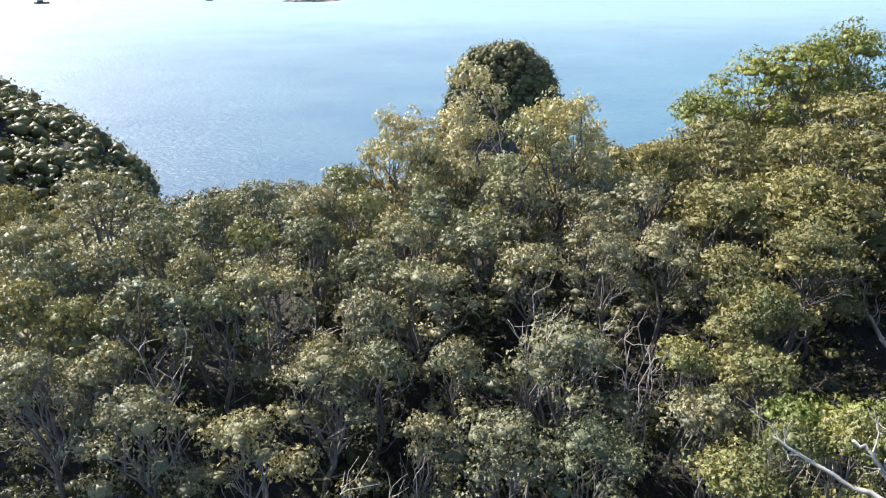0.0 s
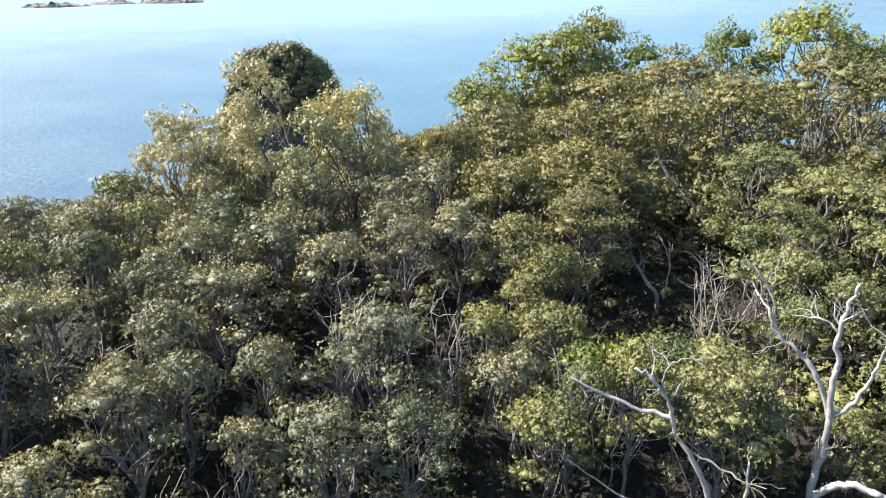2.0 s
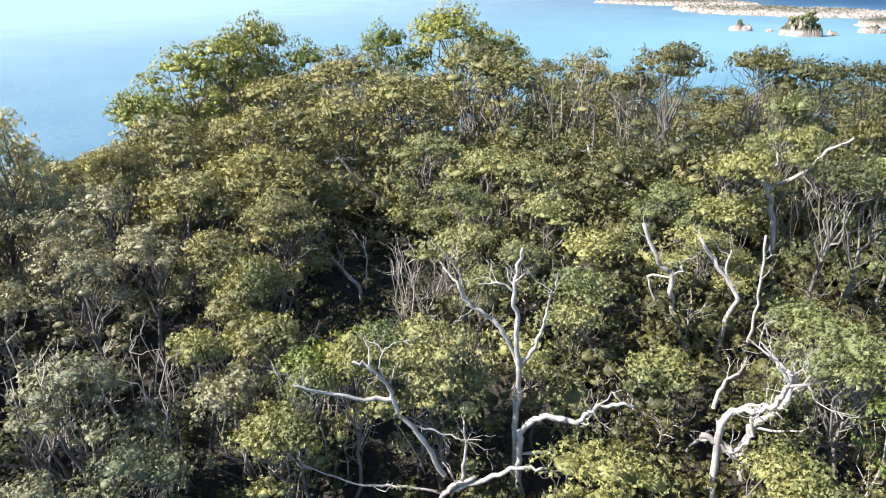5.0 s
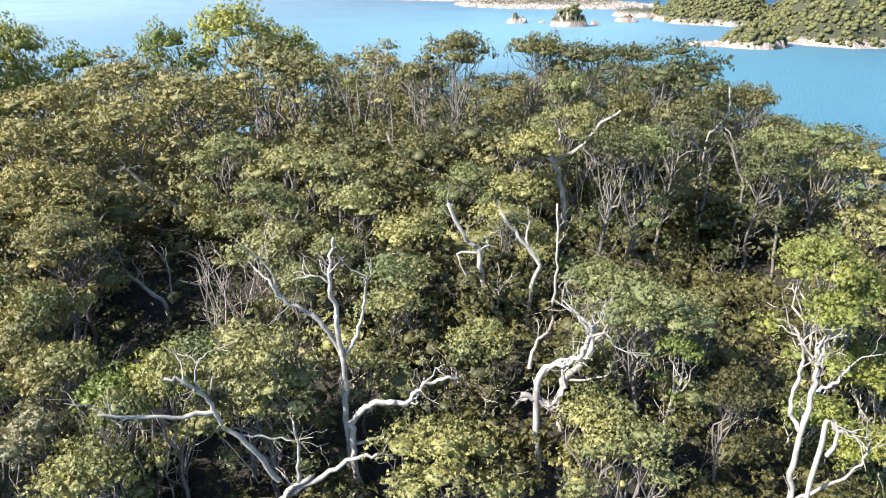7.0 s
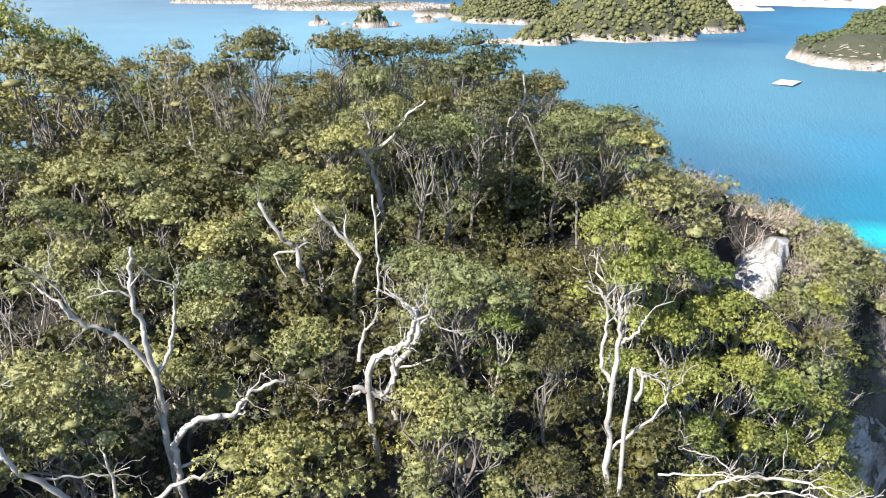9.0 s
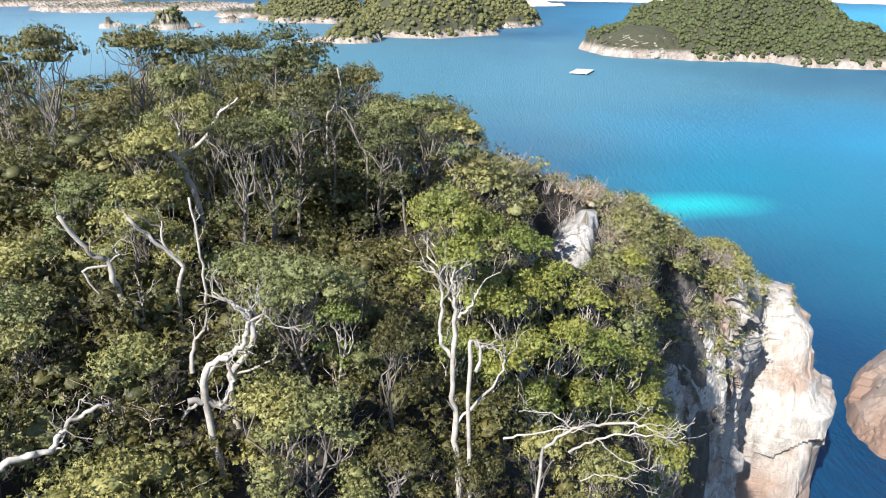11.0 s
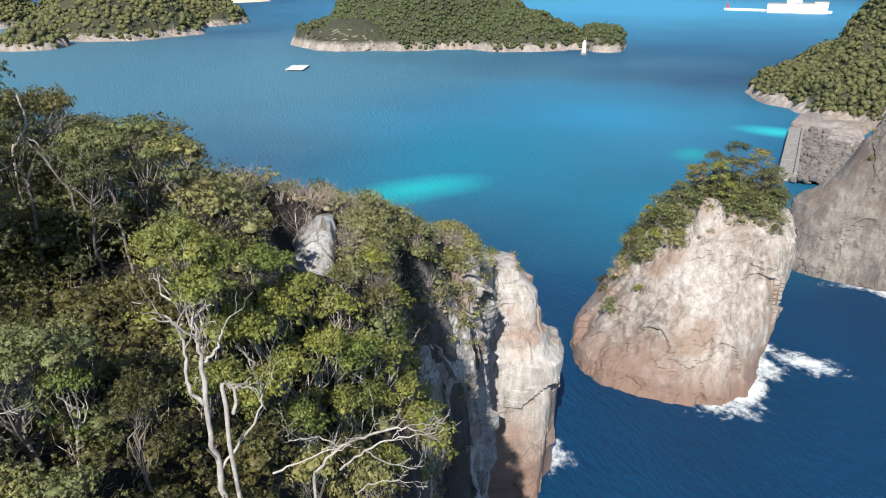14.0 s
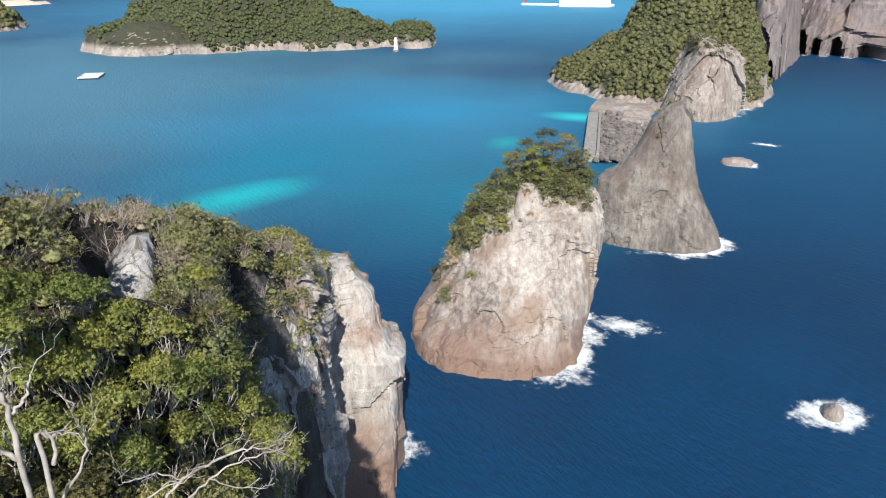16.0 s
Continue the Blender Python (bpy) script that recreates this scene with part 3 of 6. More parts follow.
# ---- sea ----
def build_sea():
    g = Geo()
    m = 72
    radii = [0, 30, 80, 180, 400, 900, 2000, 4900]
    th = np.arange(m) * 2 * np.pi / m
    V = np.concatenate([np.stack([r * np.cos(th), r * np.sin(th), 0 * th], -1) for r in radii[1:]] + [np.zeros((1, 3))])
    i, j = np.meshgrid(np.arange(len(radii) - 2), np.arange(m), indexing='ij')
    f = np.stack([i * m + j, (i + 1) * m + j, (i + 1) * m + (j + 1) % m, i * m + (j + 1) % m], -1).reshape(-1, 4)
    g.add(V, f)
    g.f.extend([[g.n - 1, j, (j + 1) % m] for j in range(m)])
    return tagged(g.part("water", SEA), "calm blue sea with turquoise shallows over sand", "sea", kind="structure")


build_sea()

# ---- the near hill ----
SKY_AZ = [-60, -22, -14, -8, 0, 12, 18, 22, 30, 40, 50, 60, 70, 82, 90, 95, 100, 105, 110, 125]
SKY_EL = [17.5, 16.6, 16.2, 16.6, 15.5, 14.5, 13.6, 11.6, 7.0, 6.3, 6.5, 7.0, 7.2, 9.4, 11.3, 13.6, 16.2, 19.3, 20.2, 24.0]
RIDGE = [(36, -3.5, 52.6), (42, -7, 51.4), (47, -11, 48.6), (52, -16, 45.2), (55, -21, 42.2), (58, -26, 38.4), (61, -30, 34.8), (63.8, -33.3, 31.6)]


def ridge_height(x, y):
    """The narrow ridge that runs down to the cliff."""
    best = np.full(x.shape, -20.0)
    for k, ((ax, ay, az_), (bx, by, bz)) in enumerate(zip(RIDGE, RIDGE[1:])):
        near0, near1 = ((0.9, 1.0), (1.0, 1.1), (1.1, 1.1), (1.1, 3.0), (3.0, 12.0), (12.0, 12.0), (12.0, 12.0))[k]
        dx, dy = bx - ax, by - ay
        run = ((x - ax) * dx + (y - ay) * dy) / (dx * dx + dy * dy)
        s = np.clip(run, 0, 1)
        ex, ey = x - ax - s * dx, y - ay - s * dy
        d = np.hypot(ex, ey)
        side = (dx * ey - dy * ex) > 0
        drop = np.where(side, np.maximum(d - 2.5, 0) * 1.8, np.maximum(d - 2.0, 0) * np.interp(s, [0, 1], [near0, near1]))
        best = np.maximum(best, az_ + (bz - az_) * s - drop - np.maximum(run - 1, 0) * 40)
    return best


def ground(x, y):
    x, y = np.asarray(x, float), np.asarray(y, float)
    az, r = polar(x, y)
    sky_el = np.interp(az, SKY_AZ, SKY_EL)
    tall = np.interp(az, [-60, 10, 25, 60, 90, 105], [6.4, 6.4, 5.4, 5.2, 6.2, 3.0])
    cap = 65 - r * np.tan(np.radians(sky_el)) - tall
    plateau = np.interp(az, [-60, 0, 20, 45, 70, 90, 100, 110, 118], [48.5, 49, 49.5, 50.5, 51, 51, 49, 47, 44])
    near = plateau - np.maximum(19 - r, 0) * np.interp(az, [-60, 80, 100, 115], [0.35, 0.4, 0.7, 1.2])
    z = np.minimum(near, cap)
    edge = np.interp(az, [-60, 0, 15, 28, 45, 60, 75, 90, 100, 108, 113, 118], [62, 58, 56, 70, 66, 60, 60, 56, 42, 37, 30, 23])
    z = z - np.maximum(r - edge, 0) * 1.6
    z = z - fade(111, 124, az) * 60 - fade(-58, -100, az) * 60
    z = z + rough_noise(x, y, 22.0, 3) * 0.9 + rough_noise(x, y, 6.0, 4) * 0.25
    cove = 70 * np.maximum(fade(109.0, 112.0, az) * (1 - fade(51.5, 54.5, r)), fade(116.5, 118.0, az))
    z = z - 3.6 * fade(93, 98, az) * fade(19, 25, r) * (1 - fade(35, 41, r))
    pit = 4.0 * fade(97.8, 99.0, az) * (1 - fade(104.8, 106.0, az)) * fade(34, 36, r) * (1 - fade(41.5, 43, r))
    return np.maximum(z, ridge_height(x, y) - cove + rough_noise(x, y, 9.0, 5) * 0.8) - pit


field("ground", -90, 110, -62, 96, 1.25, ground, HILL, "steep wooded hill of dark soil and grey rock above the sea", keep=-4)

# ---- cliffs and stacks ----
PILLAR = [(-2, 114.5, 124.6, 69, 84), (8, 115.5, 124.6, 70, 83), (14, 116.4, 124.6, 70.5, 82.5), (20.4, 117.2, 124.5, 71, 82), (21.4, 117.4, 123.2, 72, 81.5), (24.6, 117.6, 122.2, 73, 81), (28.2, 117.8, 122.0, 74, 80.5), (29.8, 117.9, 121.0, 74.5, 80), (31.4, 118.1, 120.4, 75, 79.5)]
_, pillar_v = loft("rock_pillar", PILLAR,
     ROCK_PALE, "pale tan rock pillar with a reddish foot at the end of the cliff", rough=1.5, chip=0.8, seed=3, power=6.0, around=190, rings=120)
WALL = [(-2, 106, 118.6, 50, 76), (15, 106.5, 118.5, 51, 75), (24, 107.5, 118.4, 52, 75), (30, 108.5, 118.3, 53, 75), (33, 109.5, 118.0, 55, 74), (36, 110.5, 116.8, 57, 71), (39, 111.5, 115, 59, 67)]
_, wall_v = loft("rock_wall_face", WALL,
     ROCK_GREY, "grey shaded cliff face below the wooded ridge", rough=2.2, seed=7, power=2.8, category="cliff", around=210, rings=130, skew=6.5, grain=0.5)
STACK = [(-2, 125.6, 141.6, 98.5, 131), (3, 126.0, 141.5, 99.5, 131), (10, 128.0, 142.0, 103.5, 131), (17, 129.8, 142.2, 109, 130), (22, 131.3, 142.0, 113, 129), (25, 133.2, 141.5, 117, 128), (27, 135.0, 140.6, 120, 127), (28, 136.5, 139.6, 122, 126)]
_, stack_v = loft("stack_rock", STACK,
     ROCK_TAN, "tan sea stack with a bushy crown and a reddish foot", rough=1.6, chip=0.75, seed=11, around=210, rings=125)
SAIL = [(-2, 141.2, 151.8, 160.5, 180), (3, 141.3, 151.2, 162, 179), (10, 141.4, 150.0, 164, 178), (14.5, 141.6, 149.3, 165.5, 177), (17.8, 143.0, 149.0, 167, 176.5), (21, 143.9, 148.8, 168, 176.5), (25, 144.7, 148.5, 169, 176), (29, 145.2, 148.2, 170, 175.5), (32, 145.9, 147.8, 171, 175), (33.4, 146.4, 147.4, 172, 174.5)]
_, sail_v = loft("sail_rock", SAIL,
     ROCK_SAIL, "bare grey-brown sail-shaped sea rock", rough=1.2, chip=0.8, seed=17, power=2.3, around=150, rings=100)
_, wash_v = loft("wave_rock", [(-1, 161.4, 163.2, 105, 109.5), (0.9, 161.6, 163.0, 105.5, 109), (1.7, 162.0, 162.7, 106.2, 108)],
     ROCK_FAR, "low tan rock awash in white surf", rough=0.35, seed=23, around=40, rings=14)
_, flat_v = loft("flat_rock", [(-1, 150.4, 153.2, 246, 256), (1.0, 150.6, 153.0, 247, 255), (1.8, 151.2, 152.6, 249, 253)],
     ROCK_FAR, "low flat tan rock in the open water", rough=1.0, seed=29, around=64, rings=14)
_, nub_v = loft("small_rock", [(-1, 127.8, 128.9, 133, 136), (1.0, 128.0, 128.7, 133.5, 135.5)], ROCK_TAN, "small reddish rock beside the stack",
     rough=0.3, seed=31, around=24, rings=8)

_, crag_v = loft("crag", [(42, 100.0, 105.4, 37.0, 43), (47.2, 100.4, 105.3, 37.4, 43), (48.4, 101.0, 105.1, 38, 43), (49.1, 102.0, 104.9, 38.8, 42.8), (49.6, 103.0, 104.7, 39.6, 42.4)],
     ROCK_GREY, "pale grey crag with a dark cleft on the ridge", rough=0.8, seed=41, around=160, rings=100, power=3.0, grain=0.7)
_, block_v = loft("boulder", [(18, 134.2, 137.8, 113, 120), (24.0, 134.6, 137.3, 115, 120), (26.4, 134.9, 136.9, 116, 119.5), (28.0, 135.1, 136.2, 116.8, 119)], ROCK_PALE, "pale tilted boulder on top of the stack",
     rough=0.5, seed=61, around=50, rings=30, power=4, grain=0.8)
foam_ring(pillar_v, 6.0, "white surf at the foot of the pillar", (150, 70), 0.9, 1)
foam_ring(stack_v, 6.0, "white surf at the foot of the stack", (235, 75), 0.95, 2)
foam_ring(sail_v, 6.0, "white surf round the sail-shaped rock", (250, 110), 1.0, 3)
foam_ring(wash_v, 6.5, "white surf round the low rock", None, 0.95, 4)
foam_ring(flat_v, 4.0, "surf beside the flat rock", (250, 70), 0.9, 5)
foam_patch(*bearing(144.8, 122).xy, 9.5, 6, 30, "churned white water beside the stack", 1.05)
foam_patch(*bearing(153.6, 283).xy, 9, 3.5, 20, "white surf over a hidden reef", 1.1)

# ---- far lands ----
def hill_fun(hills, seed, beach=3.0):
    """Rounded wooded hills that end in rocky shores. hills: bearing, distance, half-width across, half-depth, height, cliffiness."""
    def f(x, y):
        z = np.full(x.shape, -12.0)
        wob = rough_noise(x, y, 90.0, seed, 2) * 0.09 + rough_noise(x, y, 30.0, seed + 1, 2) * 0.035
        for az, r, a, b, h, cl in hills:
            c = bearing(az, r)
            t = radians(az)
            dx, dy = x - c.x, y - c.y
            u = (dx * math.cos(t) - dy * math.sin(t)) / a
            w = (dx * math.sin(t) + dy * math.cos(t)) / b
            d = np.hypot(u, w) + wob
            inside = np.clip(1 - d, 0, 1)
            shore = fade(0.0, 0.05, 1 - d) * beach + (np.minimum(1 - d, 0)) * 40
            if cl > 1:
                prof = np.sqrt(np.clip(1 - np.clip(d, 0, 1) ** cl, 0, 1))
            else:
                prof = cl * fade(0.05, 0.16, inside) + (1 - cl) * fade(0.03, 0.95, inside) ** 0.8
            z = np.maximum(z, shore + (h - beach) * prof)
        crag = (abs(rough_noise(x, y, 21.0, seed + 3, 4)) * 7.0 - 2.0) * min(beach / 4.0, 1.0)
        low_rock = fade(0.5, 3.0, z) * (1 - fade(6.0, 16.0, z))
        if beach < 1:
            z = z * (0.55 + 0.8 * abs(rough_noise(x, y, 16.0, seed + 5, 4)))
        return z + crag * low_rock * (beach > 2.5) + rough_noise(x, y, 17.0, seed + 2, 3) * np.clip(z * 0.3, 0.15, 1.3)
    return f


LANDS = {}


def land(name, hills, seed, step, mat, label, beach=3.0):
    f = hill_fun(hills, seed, beach)
    pts = [(bearing(h[0], h[1]), max(h[2], h[3])) for h in hills]
    x0, x1 = min(p.x - e for p, e in pts) - 15, max(p.x + e for p, e in pts) + 15
    y0, y1 = min(p.y - e for p, e in pts) - 15, max(p.y + e for p, e in pts) + 15
    field(name, x0, x1, y0, y1, step, f, mat, label, keep=-1.5, category="island", smooth=mat is not ROCK_FAR)
    LANDS[name] = (f, x0, x1, y0, y1)


land("island", [(112.8, 645, 114, 92, 60, 0.06), (106, 610, 46, 44, 20, 0.5), (119.5, 592, 66, 42, 26, 0.1), (125.9, 600, 18, 45, 14, 2.0)],
     2, 2.5, ROCK_FAR, "wooded island with a pale rocky shore across the bay", 4.0)
land("peninsula", [(146.6, 405, 46, 80, 64, 0.1), (141.8, 412, 32, 45, 24, 0.1), (149.6, 395, 24, 52, 52, 0.2)],
     6, 2.0, ROCK_FAR, "wooded headland with tan cliffs above a reef")
land("reef", [(142.8, 332, 15, 26, 2.6, 0.4), (143.6, 308, 9, 14, 3.5, 0.5), (147.6, 330, 8, 18, 12, 0.7)], 8, 1.5, ROCK_FAR, "low tan reef below the headland", 1.6)
land("far_upland", [(159, 720, 120, 120, 92, 0.5), (152.6, 560, 18, 80, 66, 0.5)], 10, 4.0, ROCK_WALL, "wooded upland behind the dark sea cliff", 2.0)
_, cliffb_v = loft("far_sea_cliff", [(-2, 153.2, 167, 572, 760), (25, 153.4, 167, 578, 760), (60, 153.6, 167, 584, 750), (95, 154, 166, 600, 740)],
     ROCK_WALL, "dark purplish sea cliff with caves at its foot", around=260, rings=60, power=5.0, rough=9.0, seed=51, category="cliff", grain=5.0,
     caves=((154.6, 17, 0.45, 30), (155.6, 12, 0.3, 26), (156.9, 14, 0.4, 30), (158.6, 8, 0.25, 20)))
_, cliffa_v = loft("near_sea_cliff", [(-2, 150.6, 153.9, 432, 620), (20, 150.8, 153.8, 438, 620), (45, 151.0, 153.6, 450, 610), (72, 151.4, 153.4, 480, 600)],
     ROCK_WALL, "dark brown buttress of the far sea cliff", around=200, rings=60, power=3.5, rough=5.0, seed=52, category="cliff", grain=3.5,
     caves=((152.9, 12, 0.3, 20),))
_, head_v = loft("headland_cliff", [(-2, 144.9, 151.7, 314, 400), (8, 145.3, 151.6, 316, 400), (16, 145.9, 151.4, 319, 400), (22, 146.5, 151.1, 322, 398), (26, 146.9, 150.4, 325, 396), (29, 147.1, 149.4, 328, 394), (32, 147.3, 148.2, 332, 390)],
     ROCK_HEAD, "tan and brown cliff at the end of the headland", around=240, rings=90, power=2.2, rough=3.0, seed=57, category="cliff", grain=1.7, chip=0.8)
for nm, lv, text, sd in (("island_cliff", [(-2, 102.3, 111.0, 552, 640), (5, 102.7, 110.6, 556, 640), (11, 103.4, 109.6, 561, 636), (16, 104.2, 108.6, 567, 630), (20, 105.0, 107.6, 575, 625)], "pale craggy cliff at the end of the island", 71),
                         ("coast_cliff", [(-2, 80.6, 85.4, 640, 690), (4, 81.6, 85.1, 648, 690), (9, 82.6, 84.6, 656, 688), (14, 83.2, 84.0, 662, 684)], "pale craggy rock point of the far coast", 72),
                         ("coast_cliff", [(-2, 90.0, 93.2, 716, 790), (8, 90.4, 92.6, 722, 790), (16, 90.8, 91.9, 732, 780), (24, 91.1, 91.5, 742, 770)], "tall pale cliff face of the far coast", 73),
                         ("coast_cliff", [(-2, 95.2, 97.4, 800, 850), (6, 95.4, 97.1, 806, 850), (12, 95.8, 96.6, 815, 840)], "low pale cliff at the point of the far coast", 74)):
    loft(nm, lv, ROCK_FAR, text, around=150, rings=30, power=2.4, rough=3.6, seed=sd, category="cliff", grain=2.4)
foam_ring(head_v, 9.0, "surf below the headland cliff", (235, 80), 0.8, 8)
foam_ring(cliffa_v, 10.0, "surf below the dark buttress", (250, 80), 0.8, 9)
foam_ring(cliffb_v, 10.0, "surf below the dark sea cliff", (330, 90), 0.8, 10)
land("far_coast", [(89.5, 765, 78, 85, 60, 0.14), (83.8, 668, 26, 34, 16, 0.2), (94.8, 870, 55, 65, 46, 0.14), (81, 960, 75, 95, 42, 0.14),
                   (69, 1240, 170, 110, 5, 0.3), (61.5, 1440, 150, 80, 5, 0.3), (76, 1010, 45, 40, 9, 0.3), (91, 980, 120, 120, 60, 0.2)],
     12, 3.0, ROCK_FAR, "wooded coast with pale rock points across the bay", 2.6)
land("left_headland", [(-40, 155, 47, 64, 43.5, 3.0)], 14, 2.5, HILL, "dark wooded headland above the sea")
land("dome_rock", [(4.9, 178, 17.0, 17, 45.5, 2.35)], 16, 1.2, HILL, "steep dome-shaped islet covered in dark scrub")
land("harbour_shore", [(104, 1500, 260, 60, 8, 0.2), (131, 1620, 420, 90, 10, 0.2), (97.5, 1290, 60, 40, 4, 0.1)], 18, 15.0, SAND, "pale harbour shore far across the bay")
for k, (az, r, w, d, h) in enumerate([(66.3, 858, 12, 8, 9), (70.4, 822, 20, 14, 17), (74.6, 897, 14, 9, 8), (68.3, 860, 5, 4, 3), (72.3, 845, 6, 4, 5), (81.3, 655, 22, 12, 3.5),
                                      (81.9, 672, 6, 5, 7), (83.0, 664, 9, 5, 5), (-10.0, 1340, 50, 20, 7), (-6.5, 1400, 40, 20, 6), (-2.5, 1400, 55, 25, 10)]):
    land("islet_%d" % k, [(az, r, w, d, h, 1.7), (az + 0.3, r - d * 0.3, w * 0.5, d * 0.6, h * 0.6, 1.5)], 30 + k, 1.5 if r < 1000 else 5.0, ROCK_FAR, "bare rocky islet off the coast", 0.4)
foam_patch(*bearing(-8.5, 1310).xy, 60, 14, 10, "white surf on a distant reef", 1.2)
foam_patch(*bearing(-11.0, 1260).xy, 22, 8, 10, "white surf on a distant reef", 1.1)


def far_wood(name, key, n, size, seed, leaf, label, low=5.0, steep=0.9, where=None, leaves=12, spray=0.34, core=0.85):
    """Woods on far hills: many small uneven crowns, each a ragged cushion of leaf sprays."""
    f, x0, x1, y0, y1 = LANDS[key]
    rng = np.random.default_rng(seed)
    x, y = rng.uniform(x0, x1, n * 12), rng.uniform(y0, y1, n * 12)
    z = f(x, y)
    e = 1.5
    slope = np.hypot((f(x + e, y) - f(x - e, y)) / (2 * e), (f(x, y + e) - f(x, y - e)) / (2 * e))
    ok = (z > low + 2.5 * rough_noise(x, y, 40.0, seed)) & (slope < steep + 0.35 * rough_noise(x, y, 30.0, seed + 1))
    if where is not None:
        ok &= where(x, y)
    x, y, z = x[ok][:n], y[ok][:n], z[ok][:n]
    g = Geo()
    for p in zip(x, y, z):
        s = size * rng.uniform(0.45, 1.5)
        lo = Lobe(rng, np.array(p) + np.array([0, 0, s * rng.uniform(0.0, 0.7)]), s, 0.85, 3.0, 0.5)
        lo.core(g, 1, core)
        lo.leaves(g, leaves, s * spray, -0.1, 0.8, ring=4)
    ob = g.part(name, leaf, smooth=True)
    return tagged(ob, label, "woods", kind="stuff")


far_wood("island_woods", "island", 10500, 1.7, 1, LEAF_FAR, "dense evergreen woods on the island", 2.6, 6,
         lambda x, y: (np.degrees(np.arctan2(x, y)) > 110.0) | (LANDS["island"][0](x, y) > 14 + 6 * rough_noise(x, y, 25.0, 3)))
far_wood("peninsula_woods", "peninsula", 9000, 1.5, 2, LEAF_FAR, "evergreen woods on the headland", 4, 5, None, 16, 0.4, 0.8)
far_wood("coast_woods", "far_coast", 9500, 2.4, 3, LEAF_FAR, "evergreen woods on the far coast", 2.2, 6,
         lambda x, y: np.degrees(np.arctan2(x, y)) > 76.5)
far_wood("islet_woods", "islet_1", 90, 2.4, 9, LEAF_FAR, "small wood on top of a rocky islet", 9, 99)
far_wood("headland_woods", "left_headland", 4200, 1.6, 4, LEAF_PINE, "dark evergreen canopy on the headland", 1, 3.0, None, 40, 0.17, 0.6)
far_wood("dome_scrub", "dome_rock", 1700, 1.4, 5, LEAF_PINE, "dark scrub on the dome-shaped islet", 2, 99, None, 60, 0.15, 0.6)
far_wood("cliff_woods", "far_upland", 700, 3.5, 6, LEAF_FAR, "woods above the far sea cliff", 30, 0.9)


for az, h in ((4.3, 3.2), (4.75, 3.8)):
    g = Geo()
    q = bearing(az, 176)
    z = float(LANDS["dome_rock"][0](np.array([q.x]), np.array([q.y]))[0])
    tube(g, [(q.x, q.y, z - 1), (q.x + 0.1, q.y, z + h * 0.5), (q.x, q.y + 0.1, z + h)], [0.22, 0.16, 0.1], 6)
    tagged(g.part("dead_tree", BARK_GREY), "bare grey dead trunk standing on the dome islet", "dead tree", "dead trunks on the islet")

# ---- sizes of the near trees ----
# crowns of the near trees: bearing, distance, height of the top, half-width
CROWNS_DARK_0 = [(-12.0, 18.3, 53.8, 2.0), (-19.1, 16.9, 53.4, 1.5), (-28.0, 18.7, 53.9, 1.9), (-34.1, 21.3, 54.5, 1.8), (11.3, 19.4, 54.1, 2.7), (5.3, 16.5, 53.0, 2.1), (15.2, 16.4, 52.9, 1.7), (24.2, 17.8, 53.7, 1.4), (-2.5, 16.6, 53.1, 1.0), (-7.1, 19.1, 54.0, 1.3), (-31.0, 21.0, 54.4, 1.4), (-26.0, 23.4, 55.1, 2.4), (-20.4, 22.7, 54.9, 1.4), (-15.1, 23.6, 55.2, 2.1), (-6.9, 21.4, 54.6, 1.5), (-6.7, 23.5, 55.2, 1.7), (-1.2, 23.0, 55.0, 2.2), (7.8, 23.8, 55.3, 1.5), (14.5, 24.9, 55.4, 1.7), (-31.4, 26.7, 55.6, 1.8), (-27.9, 26.5, 55.6, 1.5), (-27.0, 32.6, 56.4, 2.9), (-32.7, 29.7, 55.9, 1.8), (-20.6, 29.0, 55.9, 1.5)]
CROWNS_DARK_1 = [(-11.9, 26.6, 55.6, 1.5), (-15.3, 30.1, 56.0, 1.9), (-11.4, 29.8, 55.9, 1.5), (-1.2, 28.7, 55.8, 2.1), (-3.2, 26.0, 55.5, 2.1), (2.8, 25.9, 55.5, 1.6), (6.6, 30.5, 56.0, 2.1), (11.7, 31.3, 56.2, 1.9), (13.8, 27.9, 55.8, 1.7), (19.0, 26.4, 55.6, 1.8), (16.7, 31.2, 56.1, 1.6), (-24.8, 28.0, 55.8, 1.4), (-21.7, 25.1, 55.4, 1.2), (0.8, 18.9, 54.0, 1.2), (-11.6, 20.5, 54.3, 1.0)]
CROWNS_OLIVE_0 = [(-31.3, 23.6, 55.2, 1.7), (-34.1, 24.8, 55.4, 1.6), (26.4, 22.2, 54.8, 1.3), (27.3, 23.5, 55.1, 1.2), (24.8, 25.8, 55.5, 1.5), (29.7, 28.2, 55.8, 2.0), (22.7, 31.9, 56.3, 3.1), (28.9, 33.4, 56.6, 3.6), (17.3, 35.4, 57.0, 1.9), (-32.9, 32.9, 56.5, 1.8), (46.8, 47.8, 60.0, 4.1), (36.1, 49.8, 59.2, 3.3), (31.1, 45.8, 58.2, 3.0), (41.1, 42.8, 58.7, 3.5), (49.1, 44.8, 59.3, 3.1), (55.8, 44.8, 59.7, 2.6), (21.9, 39.8, 57.1, 3.5), (17.4, 35.8, 56.9, 2.4), (28.7, 38.7, 57.5, 2.6), (25.2, 32.2, 56.1, 3.5), (30.8, 33.0, 56.3, 2.6), (32.8, 38.5, 57.4, 2.7), (37.0, 39.8, 58.0, 3.0), (30.7, 28.8, 55.6, 1.9)]
